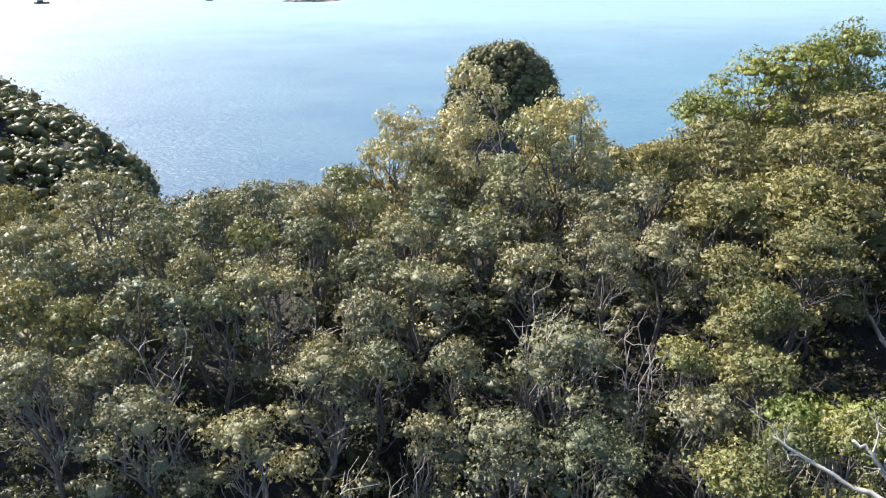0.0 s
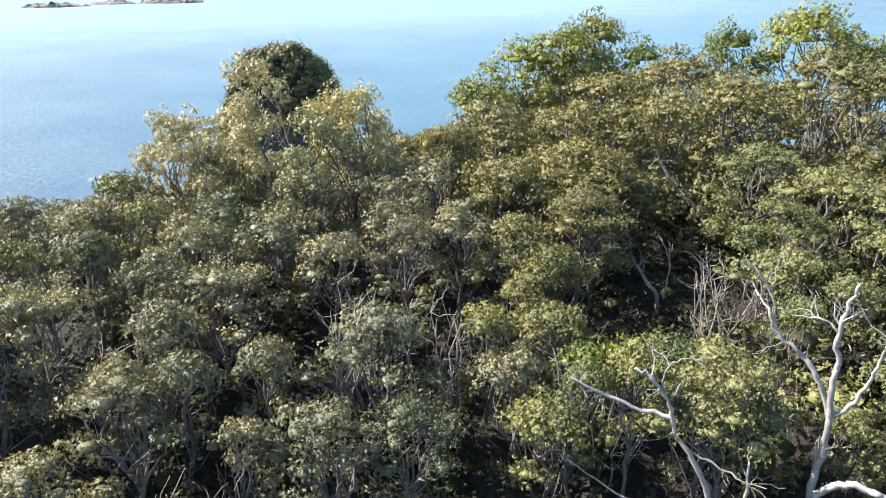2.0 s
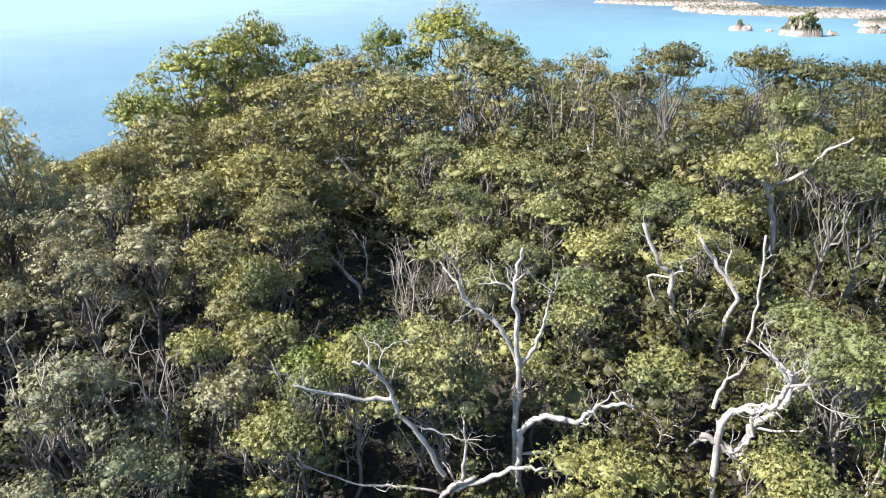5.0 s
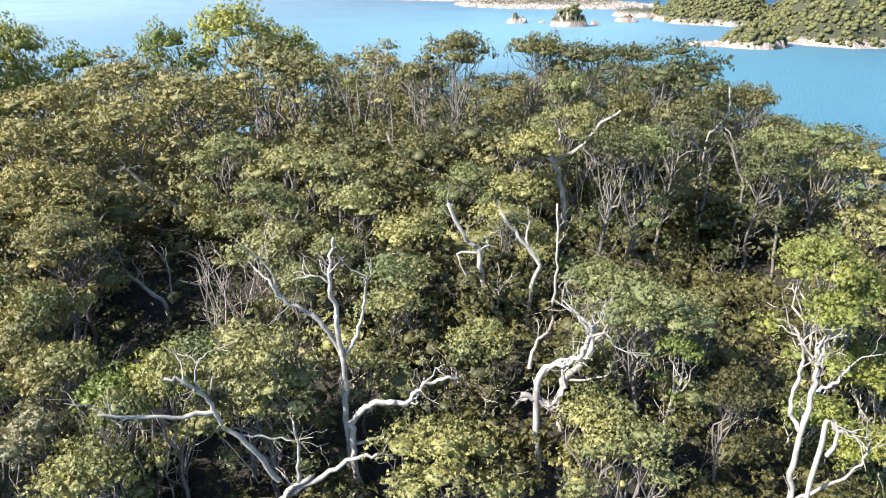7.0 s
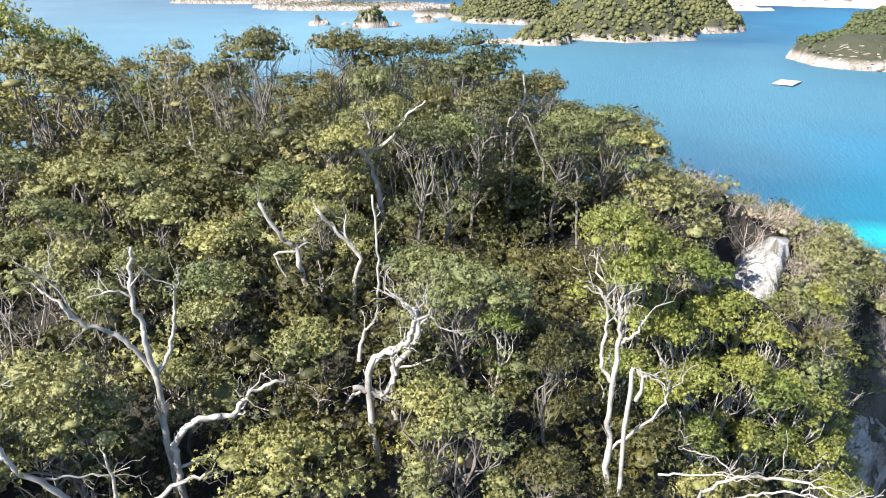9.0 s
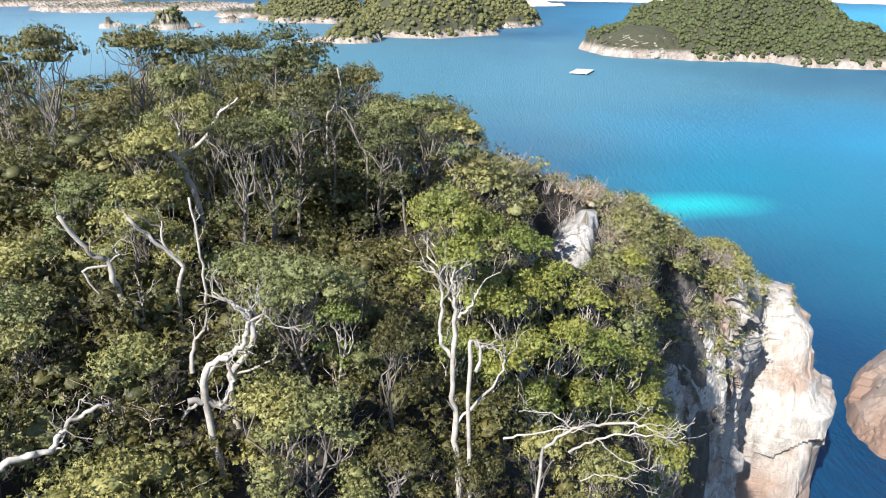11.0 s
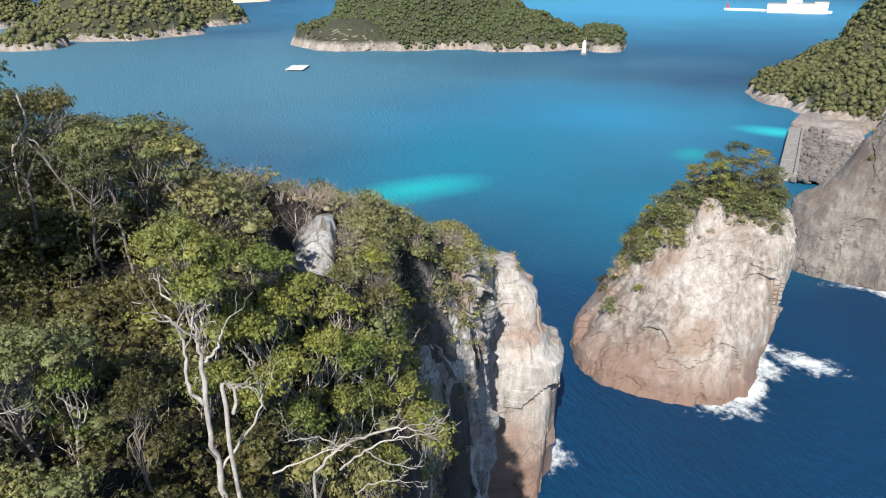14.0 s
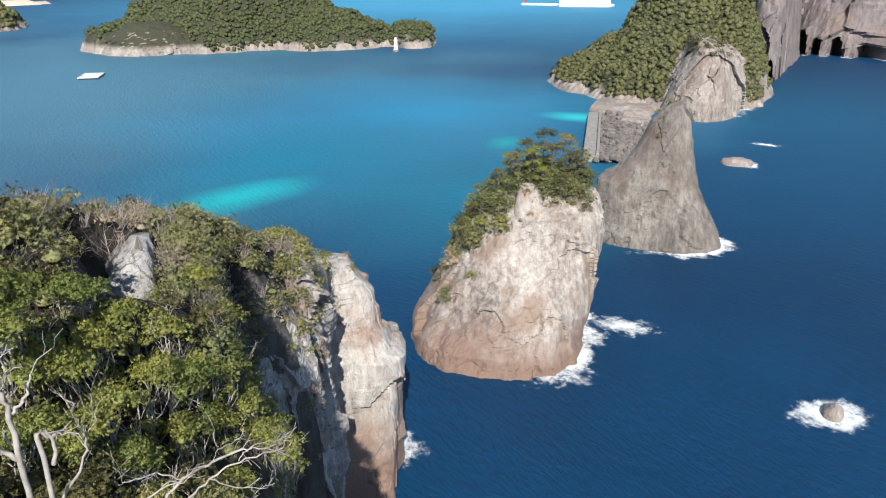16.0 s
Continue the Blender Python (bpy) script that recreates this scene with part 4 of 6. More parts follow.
CROWNS_OLIVE_1 = [(26.2, 25.2, 55.2, 1.5), (28.0, 23.5, 55.0, 1.6), (25.8, 21.8, 54.5, 1.4), (28.2, 20.0, 54.0, 1.5)]
CROWNS_GREEN_0 = [(27.7, 16.6, 53.2, 1.4), (27.5, 20.3, 54.3, 1.4), (22.5, 20.2, 54.3, 1.2), (-16.5, 27.3, 55.7, 1.2), (-18.9, 32.5, 56.4, 1.0), (-8.7, 32.2, 56.3, 1.6), (-6.9, 29.5, 55.9, 1.4), (42.7, 35.0, 56.7, 2.2), (47.9, 33.4, 56.4, 2.4), (52.2, 32.0, 56.1, 2.3), (45.8, 29.5, 55.7, 2.0), (46.0, 25.6, 55.3, 1.6), (53.8, 29.0, 55.7, 1.6), (51.0, 24.3, 55.1, 1.2), (39.3, 19.8, 54.0, 1.3), (43.8, 16.8, 55.2, 1.8), (30.7, 16.8, 54.9, 1.0), (35.0, 16.8, 55.1, 1.0), (28.6, 16.7, 53.2, 1.2), (56.9, 23.0, 54.8, 1.5), (56.0, 20.9, 54.3, 1.4), (62.3, 30.9, 55.9, 2.0), (66.6, 26.7, 55.5, 1.8), (58.7, 26.0, 55.3, 1.5)]
CROWNS_GREEN_1 = [(48.3, 22.7, 54.8, 1.1), (68.1, 31.7, 57.6, 1.6), (64.4, 31.1, 55.8, 2.0), (67.5, 30.6, 55.7, 1.6), (58.4, 23.0, 54.7, 1.3), (53.3, 18.7, 53.6, 0.9), (64.5, 19.5, 53.8, 1.4), (78.6, 19.7, 55.9, 2.2), (60.2, 15.1, 52.7, 2.5), (76.3, 15.7, 53.7, 1.3), (70.1, 35.7, 59.3, 1.8), (72.1, 33.7, 58.3, 1.7), (76.3, 37.7, 59.2, 1.7), (43.0, 17.1, 54.1, 1.3), (87.4, 17.8, 55.1, 0.9), (103.8, 17.2, 57.1, 0.9), (108.1, 17.2, 56.5, 0.9), (105.8, 14.7, 55.1, 0.8), (95.5, 15.1, 54.4, 0.9), (111.4, 16.2, 53.9, 0.8), (89.1, 15.0, 52.5, 1.1), (79.3, 15.4, 53.6, 1.7), (74.3, 20.8, 55.6, 1.3), (78.7, 18.9, 55.4, 1.0)]
CROWNS_GREEN_2 = [(106.7, 16.2, 55.7, 0.9), (86.5, 36.0, 57.4, 1.9), (90.4, 36.0, 57.7, 1.9), (92.4, 36.0, 56.8, 1.6), (77.7, 29.9, 58.3, 1.5)]
CROWNS_BRIGHT_0 = [(31.2, 18.6, 53.9, 1.1), (35.2, 18.9, 54.0, 1.3), (20.5, 52.0, 57.2, 3.0), (24.0, 53.0, 59.4, 3.2), (27.5, 54.0, 60.5, 3.1), (30.2, 55.0, 61.3, 2.7), (40.5, 55.8, 61.1, 2.5), (44.9, 56.8, 62.0, 3.9), (52.8, 55.8, 60.2, 1.4), (82.6, 18.7, 54.7, 0.7), (93.1, 17.0, 59.4, 1.1), (96.3, 17.1, 58.7, 0.7), (96.9, 16.1, 58.0, 0.8), (100.0, 17.1, 57.7, 0.9), (93.0, 16.0, 57.7, 0.9), (98.6, 15.6, 56.7, 0.8), (100.5, 14.6, 55.6, 0.9), (100.1, 14.1, 52.9, 1.2)]
CROWNS_PALE_0 = [(-2.9, 34.0, 58.4, 2.5), (2.6, 35.0, 59.3, 2.9), (9.0, 35.0, 59.4, 2.7), (12.9, 34.0, 58.7, 1.7), (0.8, 33.0, 57.1, 2.6), (6.9, 33.0, 57.3, 3.0)]
CROWNS_UMBRELLA_0 = [(62.4, 39.7, 61.0, 2.4), (68.5, 41.7, 60.7, 2.1), (72.7, 41.7, 60.3, 2.7), (75.3, 43.7, 60.3, 1.8), (80.3, 36.7, 60.6, 2.7), (85.3, 36.8, 59.7, 1.8), (79.5, 32.7, 58.8, 1.8), (75.0, 28.7, 58.2, 1.7), (59.3, 39.6, 59.4, 2.1), (86.3, 33.0, 56.7, 1.4)]
FORKED = [(.17, [(13.30, 10.47, 49.45), (13.31, 10.46, 50.97), (13.28, 10.50, 52.80), (13.27, 10.50, 54.24)]),
    (.12, [(13.27, 10.50, 54.24), (13.21, 10.59, 55.25), (13.21, 10.58, 55.78), (13.13, 10.68, 56.65), (13.17, 10.63, 57.32), (13.25, 10.53, 57.80)]),
    (.1, [(13.27, 10.50, 54.24), (12.98, 10.85, 55.26), (12.69, 11.20, 55.73), (12.28, 11.64, 56.20), (12.09, 11.83, 56.73), (12.26, 12.51, 56.92)]),
    (.09, [(13.29, 10.48, 54.24), (13.53, 10.18, 54.78), (13.66, 10.01, 55.59), (13.73, 9.90, 56.28), (13.43, 9.64, 56.81)]),
    (.05, [(13.13, 10.68, 56.48), (12.91, 10.94, 56.75), (12.51, 11.40, 56.69)]),
    (.04, [(12.28, 11.64, 56.20), (12.10, 11.82, 57.07), (11.76, 12.16, 57.75)])]
CROOKED = [(.16, [(21.32, 9.08, 50.92), (21.24, 9.25, 51.87), (21.09, 9.58, 52.67), (20.93, 9.92, 53.69), (20.88, 10.03, 54.81), (20.67, 10.45, 55.22), (20.35, 11.03, 56.59)]),
    (.06, [(20.89, 10.01, 54.81), (21.00, 9.77, 55.05), (20.96, 9.86, 55.37)]),
    (.07, [(20.88, 10.02, 54.70), (20.54, 10.69, 54.65), (20.65, 10.48, 53.87), (20.90, 9.99, 53.22)]),
    (.05, [(21.14, 9.47, 52.33), (21.21, 9.32, 53.05), (21.07, 9.62, 53.37)])]
TWIN = [(.14, [(22.61, 8.55, 49.95), (22.55, 8.71, 51.45), (22.61, 8.56, 53.17), (22.69, 8.37, 53.90), (22.43, 9.01, 54.86), (22.12, 9.74, 55.91)]),
    (.09, [(22.69, 8.37, 53.90), (22.51, 8.82, 54.77), (22.52, 8.79, 55.66)]),
    (.09, [(22.88, 7.83, 51.09), (22.89, 7.81, 52.44), (22.91, 7.76, 54.21), (22.87, 7.88, 56.36)])]
ARCHED = [(.18, [(13.04, 10.00, 50.10), (12.98, 10.07, 51.36), (12.96, 10.10, 52.26)]),
    (.14, [(12.96, 10.10, 52.26), (13.26, 9.71, 52.84), (13.64, 9.18, 52.87), (13.92, 8.74, 52.90), (14.16, 8.37, 53.42), (14.43, 7.89, 53.67), (14.64, 7.52, 53.67)]),
    (.06, [(13.64, 9.18, 52.87), (13.99, 8.63, 52.83), (14.08, 8.50, 52.85)]),
    (.07, [(13.00, 10.04, 51.56), (13.54, 9.31, 51.74), (13.70, 9.09, 51.13)]),
    (.05, [(13.92, 8.74, 52.90), (14.08, 8.50, 53.14), (14.09, 8.48, 53.33)])]
GNARLED = [(.17, [(17.42, 5.25, 50.47), (17.38, 5.39, 51.61), (17.39, 5.35, 52.74), (17.55, 4.83, 53.44), (17.59, 4.67, 54.14), (17.56, 4.79, 54.77)]),
    (.13, [(17.39, 5.35, 51.51), (17.21, 5.86, 51.92), (17.01, 6.42, 51.96), (16.79, 6.94, 51.36)]),
    (.12, [(17.11, 6.15, 52.58), (17.31, 5.59, 53.34), (17.46, 5.12, 53.61)]),
    (.1, [(17.04, 6.34, 53.05), (17.10, 6.18, 53.96), (17.21, 5.87, 54.43)]),
    (.07, [(17.56, 4.78, 54.68), (17.45, 5.15, 55.07), (17.32, 5.56, 55.45)]),
    (.06, [(17.39, 5.35, 52.74), (17.69, 4.31, 52.97), (17.76, 4.04, 53.23)]),
    (.06, [(17.59, 4.67, 54.14), (17.70, 4.28, 54.68), (17.66, 4.44, 55.38)])]
SPREADING = [(.16, [(10.87, 11.21, 50.10), (11.03, 11.05, 50.78), (11.58, 10.48, 51.28)]),
    (.13, [(11.03, 11.05, 50.78), (11.90, 10.12, 51.34), (12.41, 9.49, 51.73), (12.82, 8.95, 51.77)]),
    (.12, [(10.97, 11.11, 51.30), (10.52, 11.53, 52.56), (10.01, 11.98, 53.51), (9.84, 12.12, 54.26), (9.44, 12.43, 54.95), (9.12, 12.67, 55.11)]),
    (.09, [(11.30, 10.78, 50.93), (11.39, 10.69, 52.10), (11.34, 10.74, 53.15)]),
    (.09, [(9.92, 12.05, 53.88), (9.13, 12.66, 53.98), (8.35, 13.19, 54.29), (7.81, 13.52, 54.58)]),
    (.06, [(10.89, 11.19, 50.65), (9.97, 12.02, 50.96), (9.01, 12.75, 51.14), (7.86, 13.49, 52.01)]),
    (.05, [(10.32, 11.72, 52.98), (10.87, 11.21, 52.76), (11.40, 10.67, 52.48)]),
    (.04, [(9.74, 12.20, 54.45), (9.68, 12.25, 55.15), (9.93, 12.05, 55.59)])]
LEANING = [(.16, [(22.96, 27.22, 50.91), (22.62, 27.50, 52.49), (22.12, 27.91, 53.24), (21.40, 28.46, 54.00), (20.93, 28.81, 54.89)]),
    (.1, [(20.93, 28.81, 54.89), (20.74, 28.95, 55.21), (20.50, 29.12, 55.44)]),
    (.05, [(21.40, 28.46, 54.00), (20.66, 29.01, 54.39), (19.80, 29.60, 54.73)]),
    (.06, [(22.69, 27.45, 51.91), (21.78, 28.17, 51.88), (20.70, 28.98, 52.50)])]
STUB = [(.1, [(16.82, 26.77, 51.29), (16.91, 26.71, 52.13), (16.98, 26.66, 53.24), (16.90, 26.71, 54.12)]),
    (.06, [(16.16, 27.17, 50.42), (16.17, 27.16, 51.71), (16.01, 27.26, 52.86)]),
    (.05, [(16.95, 26.69, 52.41), (17.44, 26.37, 52.74)])]
DEADPAIR = [(.14, [(17.12, 22.93, 50.95), (16.62, 23.29, 51.86), (16.13, 23.63, 52.70)]),
    (.07, [(17.30, 22.79, 51.05), (17.36, 22.74, 52.67), (16.99, 23.02, 53.78)]),
    (.04, [(16.13, 23.63, 52.70), (15.93, 23.77, 53.44)])]
SNAG = [(.17, [(32.71, 18.64, 53.22), (31.96, 19.89, 54.11), (31.44, 20.69, 55.07), (31.31, 20.88, 55.71)]),
    (.12, [(32.63, 18.78, 53.22), (32.64, 18.77, 54.79), (32.75, 18.58, 55.65)]),
    (.05, [(31.44, 20.69, 55.07), (31.08, 21.22, 55.39)])]
OLDTREE = [(.2, [(30.45, 10.43, 54.45), (30.32, 10.79, 55.65), (30.07, 11.46, 56.55), (29.77, 12.20, 56.91)]),
    (.15, [(30.32, 10.80, 55.79), (30.70, 9.69, 56.60), (30.89, 9.08, 57.50), (31.16, 8.15, 58.31)]),
    (.1, [(30.22, 11.07, 56.17), (30.37, 10.66, 56.87), (30.35, 10.71, 57.39)]),
    (.06, [(30.70, 9.69, 56.60), (30.87, 9.16, 56.06)])]
PALESTEMS = [(.12, [(32.96, 4.27, 54.80), (32.96, 4.27, 55.59), (32.96, 4.31, 56.10)]),
    (.1, [(33.12, 2.93, 53.41), (33.11, 3.01, 54.47), (33.17, 2.38, 55.23), (33.19, 2.04, 55.66)]),
    (.1, [(33.14, 2.71, 54.65), (33.11, 3.03, 55.77), (33.05, 3.57, 56.96), (33.01, 3.87, 57.42)]),
    (.09, [(32.99, 4.07, 54.69), (33.04, 3.69, 55.15), (33.07, 3.44, 56.22)]),
    (.1, [(33.25, 1.08, 54.04), (33.24, 1.17, 55.05), (33.25, 1.02, 55.83)])]
ZIGZAG = [(.1, [(36.38, 5.06, 56.09), (36.42, 4.81, 56.75), (36.49, 4.26, 57.71), (36.48, 4.39, 58.94)]),
    (.07, [(36.43, 4.76, 56.76), (36.48, 4.36, 56.94), (36.53, 3.91, 56.44), (36.57, 3.58, 55.94)]),
    (.06, [(36.16, 6.39, 54.13), (36.15, 6.44, 55.30), (36.13, 6.57, 56.43)])]
SLENDER = [(.09, [(35.19, 16.02, 53.67), (34.95, 16.54, 55.12), (34.64, 17.16, 56.21), (34.59, 17.26, 57.16)]),
    (.08, [(34.25, 17.91, 54.24), (33.92, 18.52, 55.53), (33.67, 18.97, 56.48)]),
    (.08, [(34.48, 17.48, 54.09), (34.36, 17.70, 55.88)]),
    (.07, [(32.94, 20.20, 57.09), (32.51, 20.88, 58.02), (32.25, 21.28, 58.94)]),
    (.07, [(30.98, 23.08, 56.13), (30.79, 23.32, 57.40), (30.52, 23.68, 58.64)]),
    (.07, [(29.43, 25.01, 56.48), (29.22, 25.26, 57.74)]),
    (.06, [(32.26, 21.26, 56.76), (31.99, 21.66, 58.02), (32.16, 21.41, 59.24)]),
    (.06, [(35.36, 15.64, 54.35), (35.19, 16.02, 56.89)])]
WHITETRUNK = [(.17, [(15.51, -1.18, 50.32), (15.51, -1.12, 51.59), (15.51, -1.06, 52.71), (15.51, -1.01, 53.61), (15.51, -1.01, 54.5)]),
    (.12, [(15.51, -1.01, 54.46), (15.51, -1.05, 55.44), (15.51, -1.02, 56.23), (15.81, -1.01, 56.70)]),
    (.1, [(15.51, -1.02, 54.4), (15.52, -0.67, 55.01), (15.52, -0.75, 55.80), (15.52, -0.68, 56.51), (15.52, -0.43, 57.00)]),
    (.08, [(15.51, -1.10, 55.59), (15.50, -1.40, 55.87), (15.49, -1.61, 56.39)]),
    (.06, [(15.51, -1.02, 56.23), (15.52, -0.60, 56.75), (15.51, -0.10, 56.97)]),
    (.08, [(15.51, -1.08, 52.3), (15.47, -1.7, 53.2), (15.43, -2.26, 53.95), (15.42, -2.35, 54.79)])]
ROOTS = [(.09, [(15.00, -1.39, 54.55), (14.99, -1.63, 55.01), (14.96, -1.98, 55.13)]),
    (.08, [(14.96, -2.00, 54.30), (14.96, -1.90, 54.97), (14.98, -1.65, 55.33)]),
    (.08, [(14.99, -1.58, 54.36), (14.98, -1.68, 54.84), (14.99, -1.58, 55.26)]),
    (.06, [(15.00, -1.31, 54.40), (14.97, -1.81, 54.74), (14.94, -2.14, 54.45)])]
OVERHANG = [(.16, [(14.58, -3.28, 51.48), (14.55, -3.45, 52.39), (14.42, -4.03, 52.99), (14.23, -4.73, 53.28), (14.02, -5.42, 53.47)]),
    (.1, [(14.72, -2.30, 52.50), (14.60, -3.17, 52.77), (14.42, -4.03, 52.99)]),
    (.11, [(14.44, -3.95, 52.27), (14.27, -4.60, 52.80), (14.06, -5.29, 53.13), (13.31, -6.15, 53.58)]),
    (.07, [(14.02, -5.42, 53.47), (13.87, -5.83, 53.37), (13.71, -6.24, 53.14)]),
    (.07, [(14.42, -4.03, 52.99), (14.54, -3.47, 53.37), (14.66, -2.76, 53.42)]),
    (.06, [(14.27, -4.60, 52.80), (14.10, -5.16, 52.36), (13.86, -5.86, 52.12)]),
    (.05, [(14.06, -5.29, 53.13), (13.97, -5.56, 53.44), (13.77, -6.09, 53.56), (13.60, -6.49, 53.43)]),
    (.06, [(14.35, -4.30, 51.43), (14.19, -4.88, 51.76), (13.91, -5.73, 51.69)]),
    (.05, [(14.23, -4.73, 53.28), (14.19, -4.87, 53.59), (14.02, -5.42, 53.78)])]
SHADETREE = [(.14, [(15.84, 5.60, 53.53), (16.05, 5.05, 54.08), (16.20, 4.59, 54.38), (16.28, 4.35, 55.09), (16.28, 4.35, 55.40)]),
    (.1, [(15.96, 5.31, 52.70), (16.10, 4.91, 53.27), (16.08, 4.96, 53.96), (16.21, 4.58, 54.45)]),
    (.08, [(16.27, 4.38, 55.25), (16.15, 4.75, 55.70), (16.02, 5.12, 55.98)]),
    (.06, [(16.28, 4.35, 55.09), (16.41, 3.91, 55.25), (16.46, 3.73, 54.87)]),
    (.14, [(15.67, 6.03, 53.01), (15.88, 5.51, 52.84), (16.03, 5.10, 52.55)])]
BRANCHLET = [(.06, [(16.13, -4.17, 54.95), (16.10, -4.33, 55.63), (15.99, -4.77, 56.04)]),
    (.05, [(16.13, -4.17, 54.95), (15.95, -4.91, 54.93), (15.83, -5.35, 55.45)]),
    (.05, [(16.23, -3.72, 54.79), (16.06, -4.47, 55.45)])]

# ---- trees of the near hill ----
def model(name, seed, leaf, bark, big, **kw):
    """A tree whose crown is about 2.5 (big) or 1.4 m in half-width."""
    if big:
        d = dict(height=7.0, spread=2.45, lobes=11, count=80, size=0.073, dome=2.3, fork=0.42, trunk=0.11, flat=0.54, bare=1, clump=0.29, skirt=4, share=0.44, veil=(0.35, 0.6, 0.7))
    else:
        d = dict(height=5.0, spread=1.35, lobes=6, count=80, size=0.066, dome=1.2, fork=0.45, trunk=0.08, flat=0.6, bare=1, clump=0.23, skirt=3, veil=(0.4, 0.62, 0.65))
    d.update(kw)
    return tree(name, seed, leaf, bark, **d)


FAR = dict(count=108, size=0.09, bare=0, clump=0.46, skirt=9, veil=(0.3, 0.72, 0.75), twig=0)
KINDS = {}
for key, nm, leaf, bark, kw in (
        ("dark", "oak_tree", LEAF_DARK, BARK_GREY, {}),
        ("olive", "heath_tree", LEAF_OLIVE, BARK_GREY, dict(flat=0.42, lobes=12)),
        ("green", "camellia_tree", LEAF_GREEN, BARK_GREY, dict(skirt=8, veil=(0.3, 0.68, 0.8))),
        ("bright", "laurel_tree", LEAF_BRIGHT, BARK_WHITE, dict(flat=0.68, skirt=2, lobes=11, dome=2.4)),
        # camellia crowns of the hollow, with its shade put into the leaf colour
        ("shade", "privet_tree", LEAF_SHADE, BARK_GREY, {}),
        ("pale", "elm_tree", LEAF_PALE, BARK_GREY, dict(loose=0.35, lobes=15, count=90, size=0.065, flat=0.95, low=-0.5, clump=0.25, share=0.36, inner=0.4))):
    n0 = 100 * (len(KINDS) + 1)
    KINDS[key] = [model(nm, n0 + i, leaf, bark, True, **kw) for i in range(4)]
    KINDS[key + "_small"] = [model(nm, n0 + 20 + i, leaf, bark, False, **{k: v for k, v in kw.items() if k == "flat"}) for i in range(4)]
    if key != "pale":
        KINDS[key + "_far"] = [model(nm, n0 + 40 + i, LEAF_PINE if key == "green" else leaf, BARK_GREY, True, **{**kw, **FAR}) for i in range(3)]
KINDS["umbrella"] = [tree("pine_tree", 900 + i, LEAF_PINE, BARK_GREY, 7.5, 2.45, 9, 100, 0.085, 0.9, 0.55, 0.11, 0.38, 3, skirt=5, clump=0.42) for i in range(3)]
# most shrubs take the leaf colour that has shade in it
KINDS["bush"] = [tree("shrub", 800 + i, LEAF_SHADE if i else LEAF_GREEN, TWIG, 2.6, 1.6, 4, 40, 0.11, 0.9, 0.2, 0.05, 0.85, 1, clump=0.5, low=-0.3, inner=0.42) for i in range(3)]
KINDS["dry_bush"] = [tree("shrub", 850 + i, LEAF_DRY if i < 2 else LEAF_OLIVE, TWIG, 1.9, 1.4, 4, 45, 0.10, 0.7, 0.2, 0.04, 0.8, 6, clump=0.42, low=-0.3, inner=0.42) for i in range(3)]
KINDS["olive_bush"] = [tree("shrub", 880 + i, LEAF_BRIGHT if i else LEAF_OLIVE, TWIG, 2.2, 1.4, 4, 45, 0.11, 0.8, 0.2, 0.05, 0.8, 1, clump=0.42, low=-0.3, inner=0.42) for i in range(3)]
LABELS = {
    "dark": "dark green evergreen oak with a cushioned crown", "olive": "olive-yellow heath tree with a broad flat crown",
    "green": "green camellia-like evergreen tree with pale stems", "bright": "bright yellow-green laurel with bare white stems",
    "pale": "pale gold feathery tree standing above the canopy", "umbrella": "flat-topped green pine with a bare pale trunk",
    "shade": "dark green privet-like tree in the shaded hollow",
    "bush": "green evergreen shrub on the wooded slope", "dry_bush": "grey-brown dry shrub on the cliff ridge",
    "olive_bush": "yellow-green shrub clinging to the rock",
}
USED = set()
TAKEN = []


def plant(tier, pick, x, y, z, turn, sc, tall, label, rng, group="trees of the hill wood", category="tree"):
    src = KINDS[tier][int(pick * 97) % len(KINDS[tier])]
    m = pose(x, y, z, rng.normal(0, 2.5), rng.normal(0, 2.5), turn)
    if src.name in USED:
        ob = copy_thing(src, m)
    else:
        ob = src
        USED.add(src.name)
        ob.matrix_world = m
    ob.scale = (sc, sc, sc * tall)
    return tagged(ob, label, category, group)


def plant_crowns(kind, rows, rng):
    """Trees whose crowns stand at the given bearings, distances, top heights and half-widths."""
    for az, r, top, wide in rows:
        q = bearing(az, r)
        g = float(ground(q.x, q.y))
        if kind == "umbrella":
            tier, r0, h0 = kind, 2.6, 7.5
        else:
            far = r > 36 and kind != "pale"
            tier = kind + ("_far" if far else ("_small" if wide < 1.65 else ""))
            r0, h0 = (1.5, 5.0) if tier.endswith("_small") else (2.65, 7.0)
        s = wide * (1.3 if kind == "bright" and r < 20 else 1.12) / r0
        tall = min(max((top - g) / (h0 * s), 1.0), 1.5)
        z = top - h0 * s * tall
        plant(tier, rng.random(), q.x, q.y, min(z, g), rng.uniform(0, 360), s, tall, LABELS[kind], rng)
        TAKEN.append((q.x, q.y, wide))


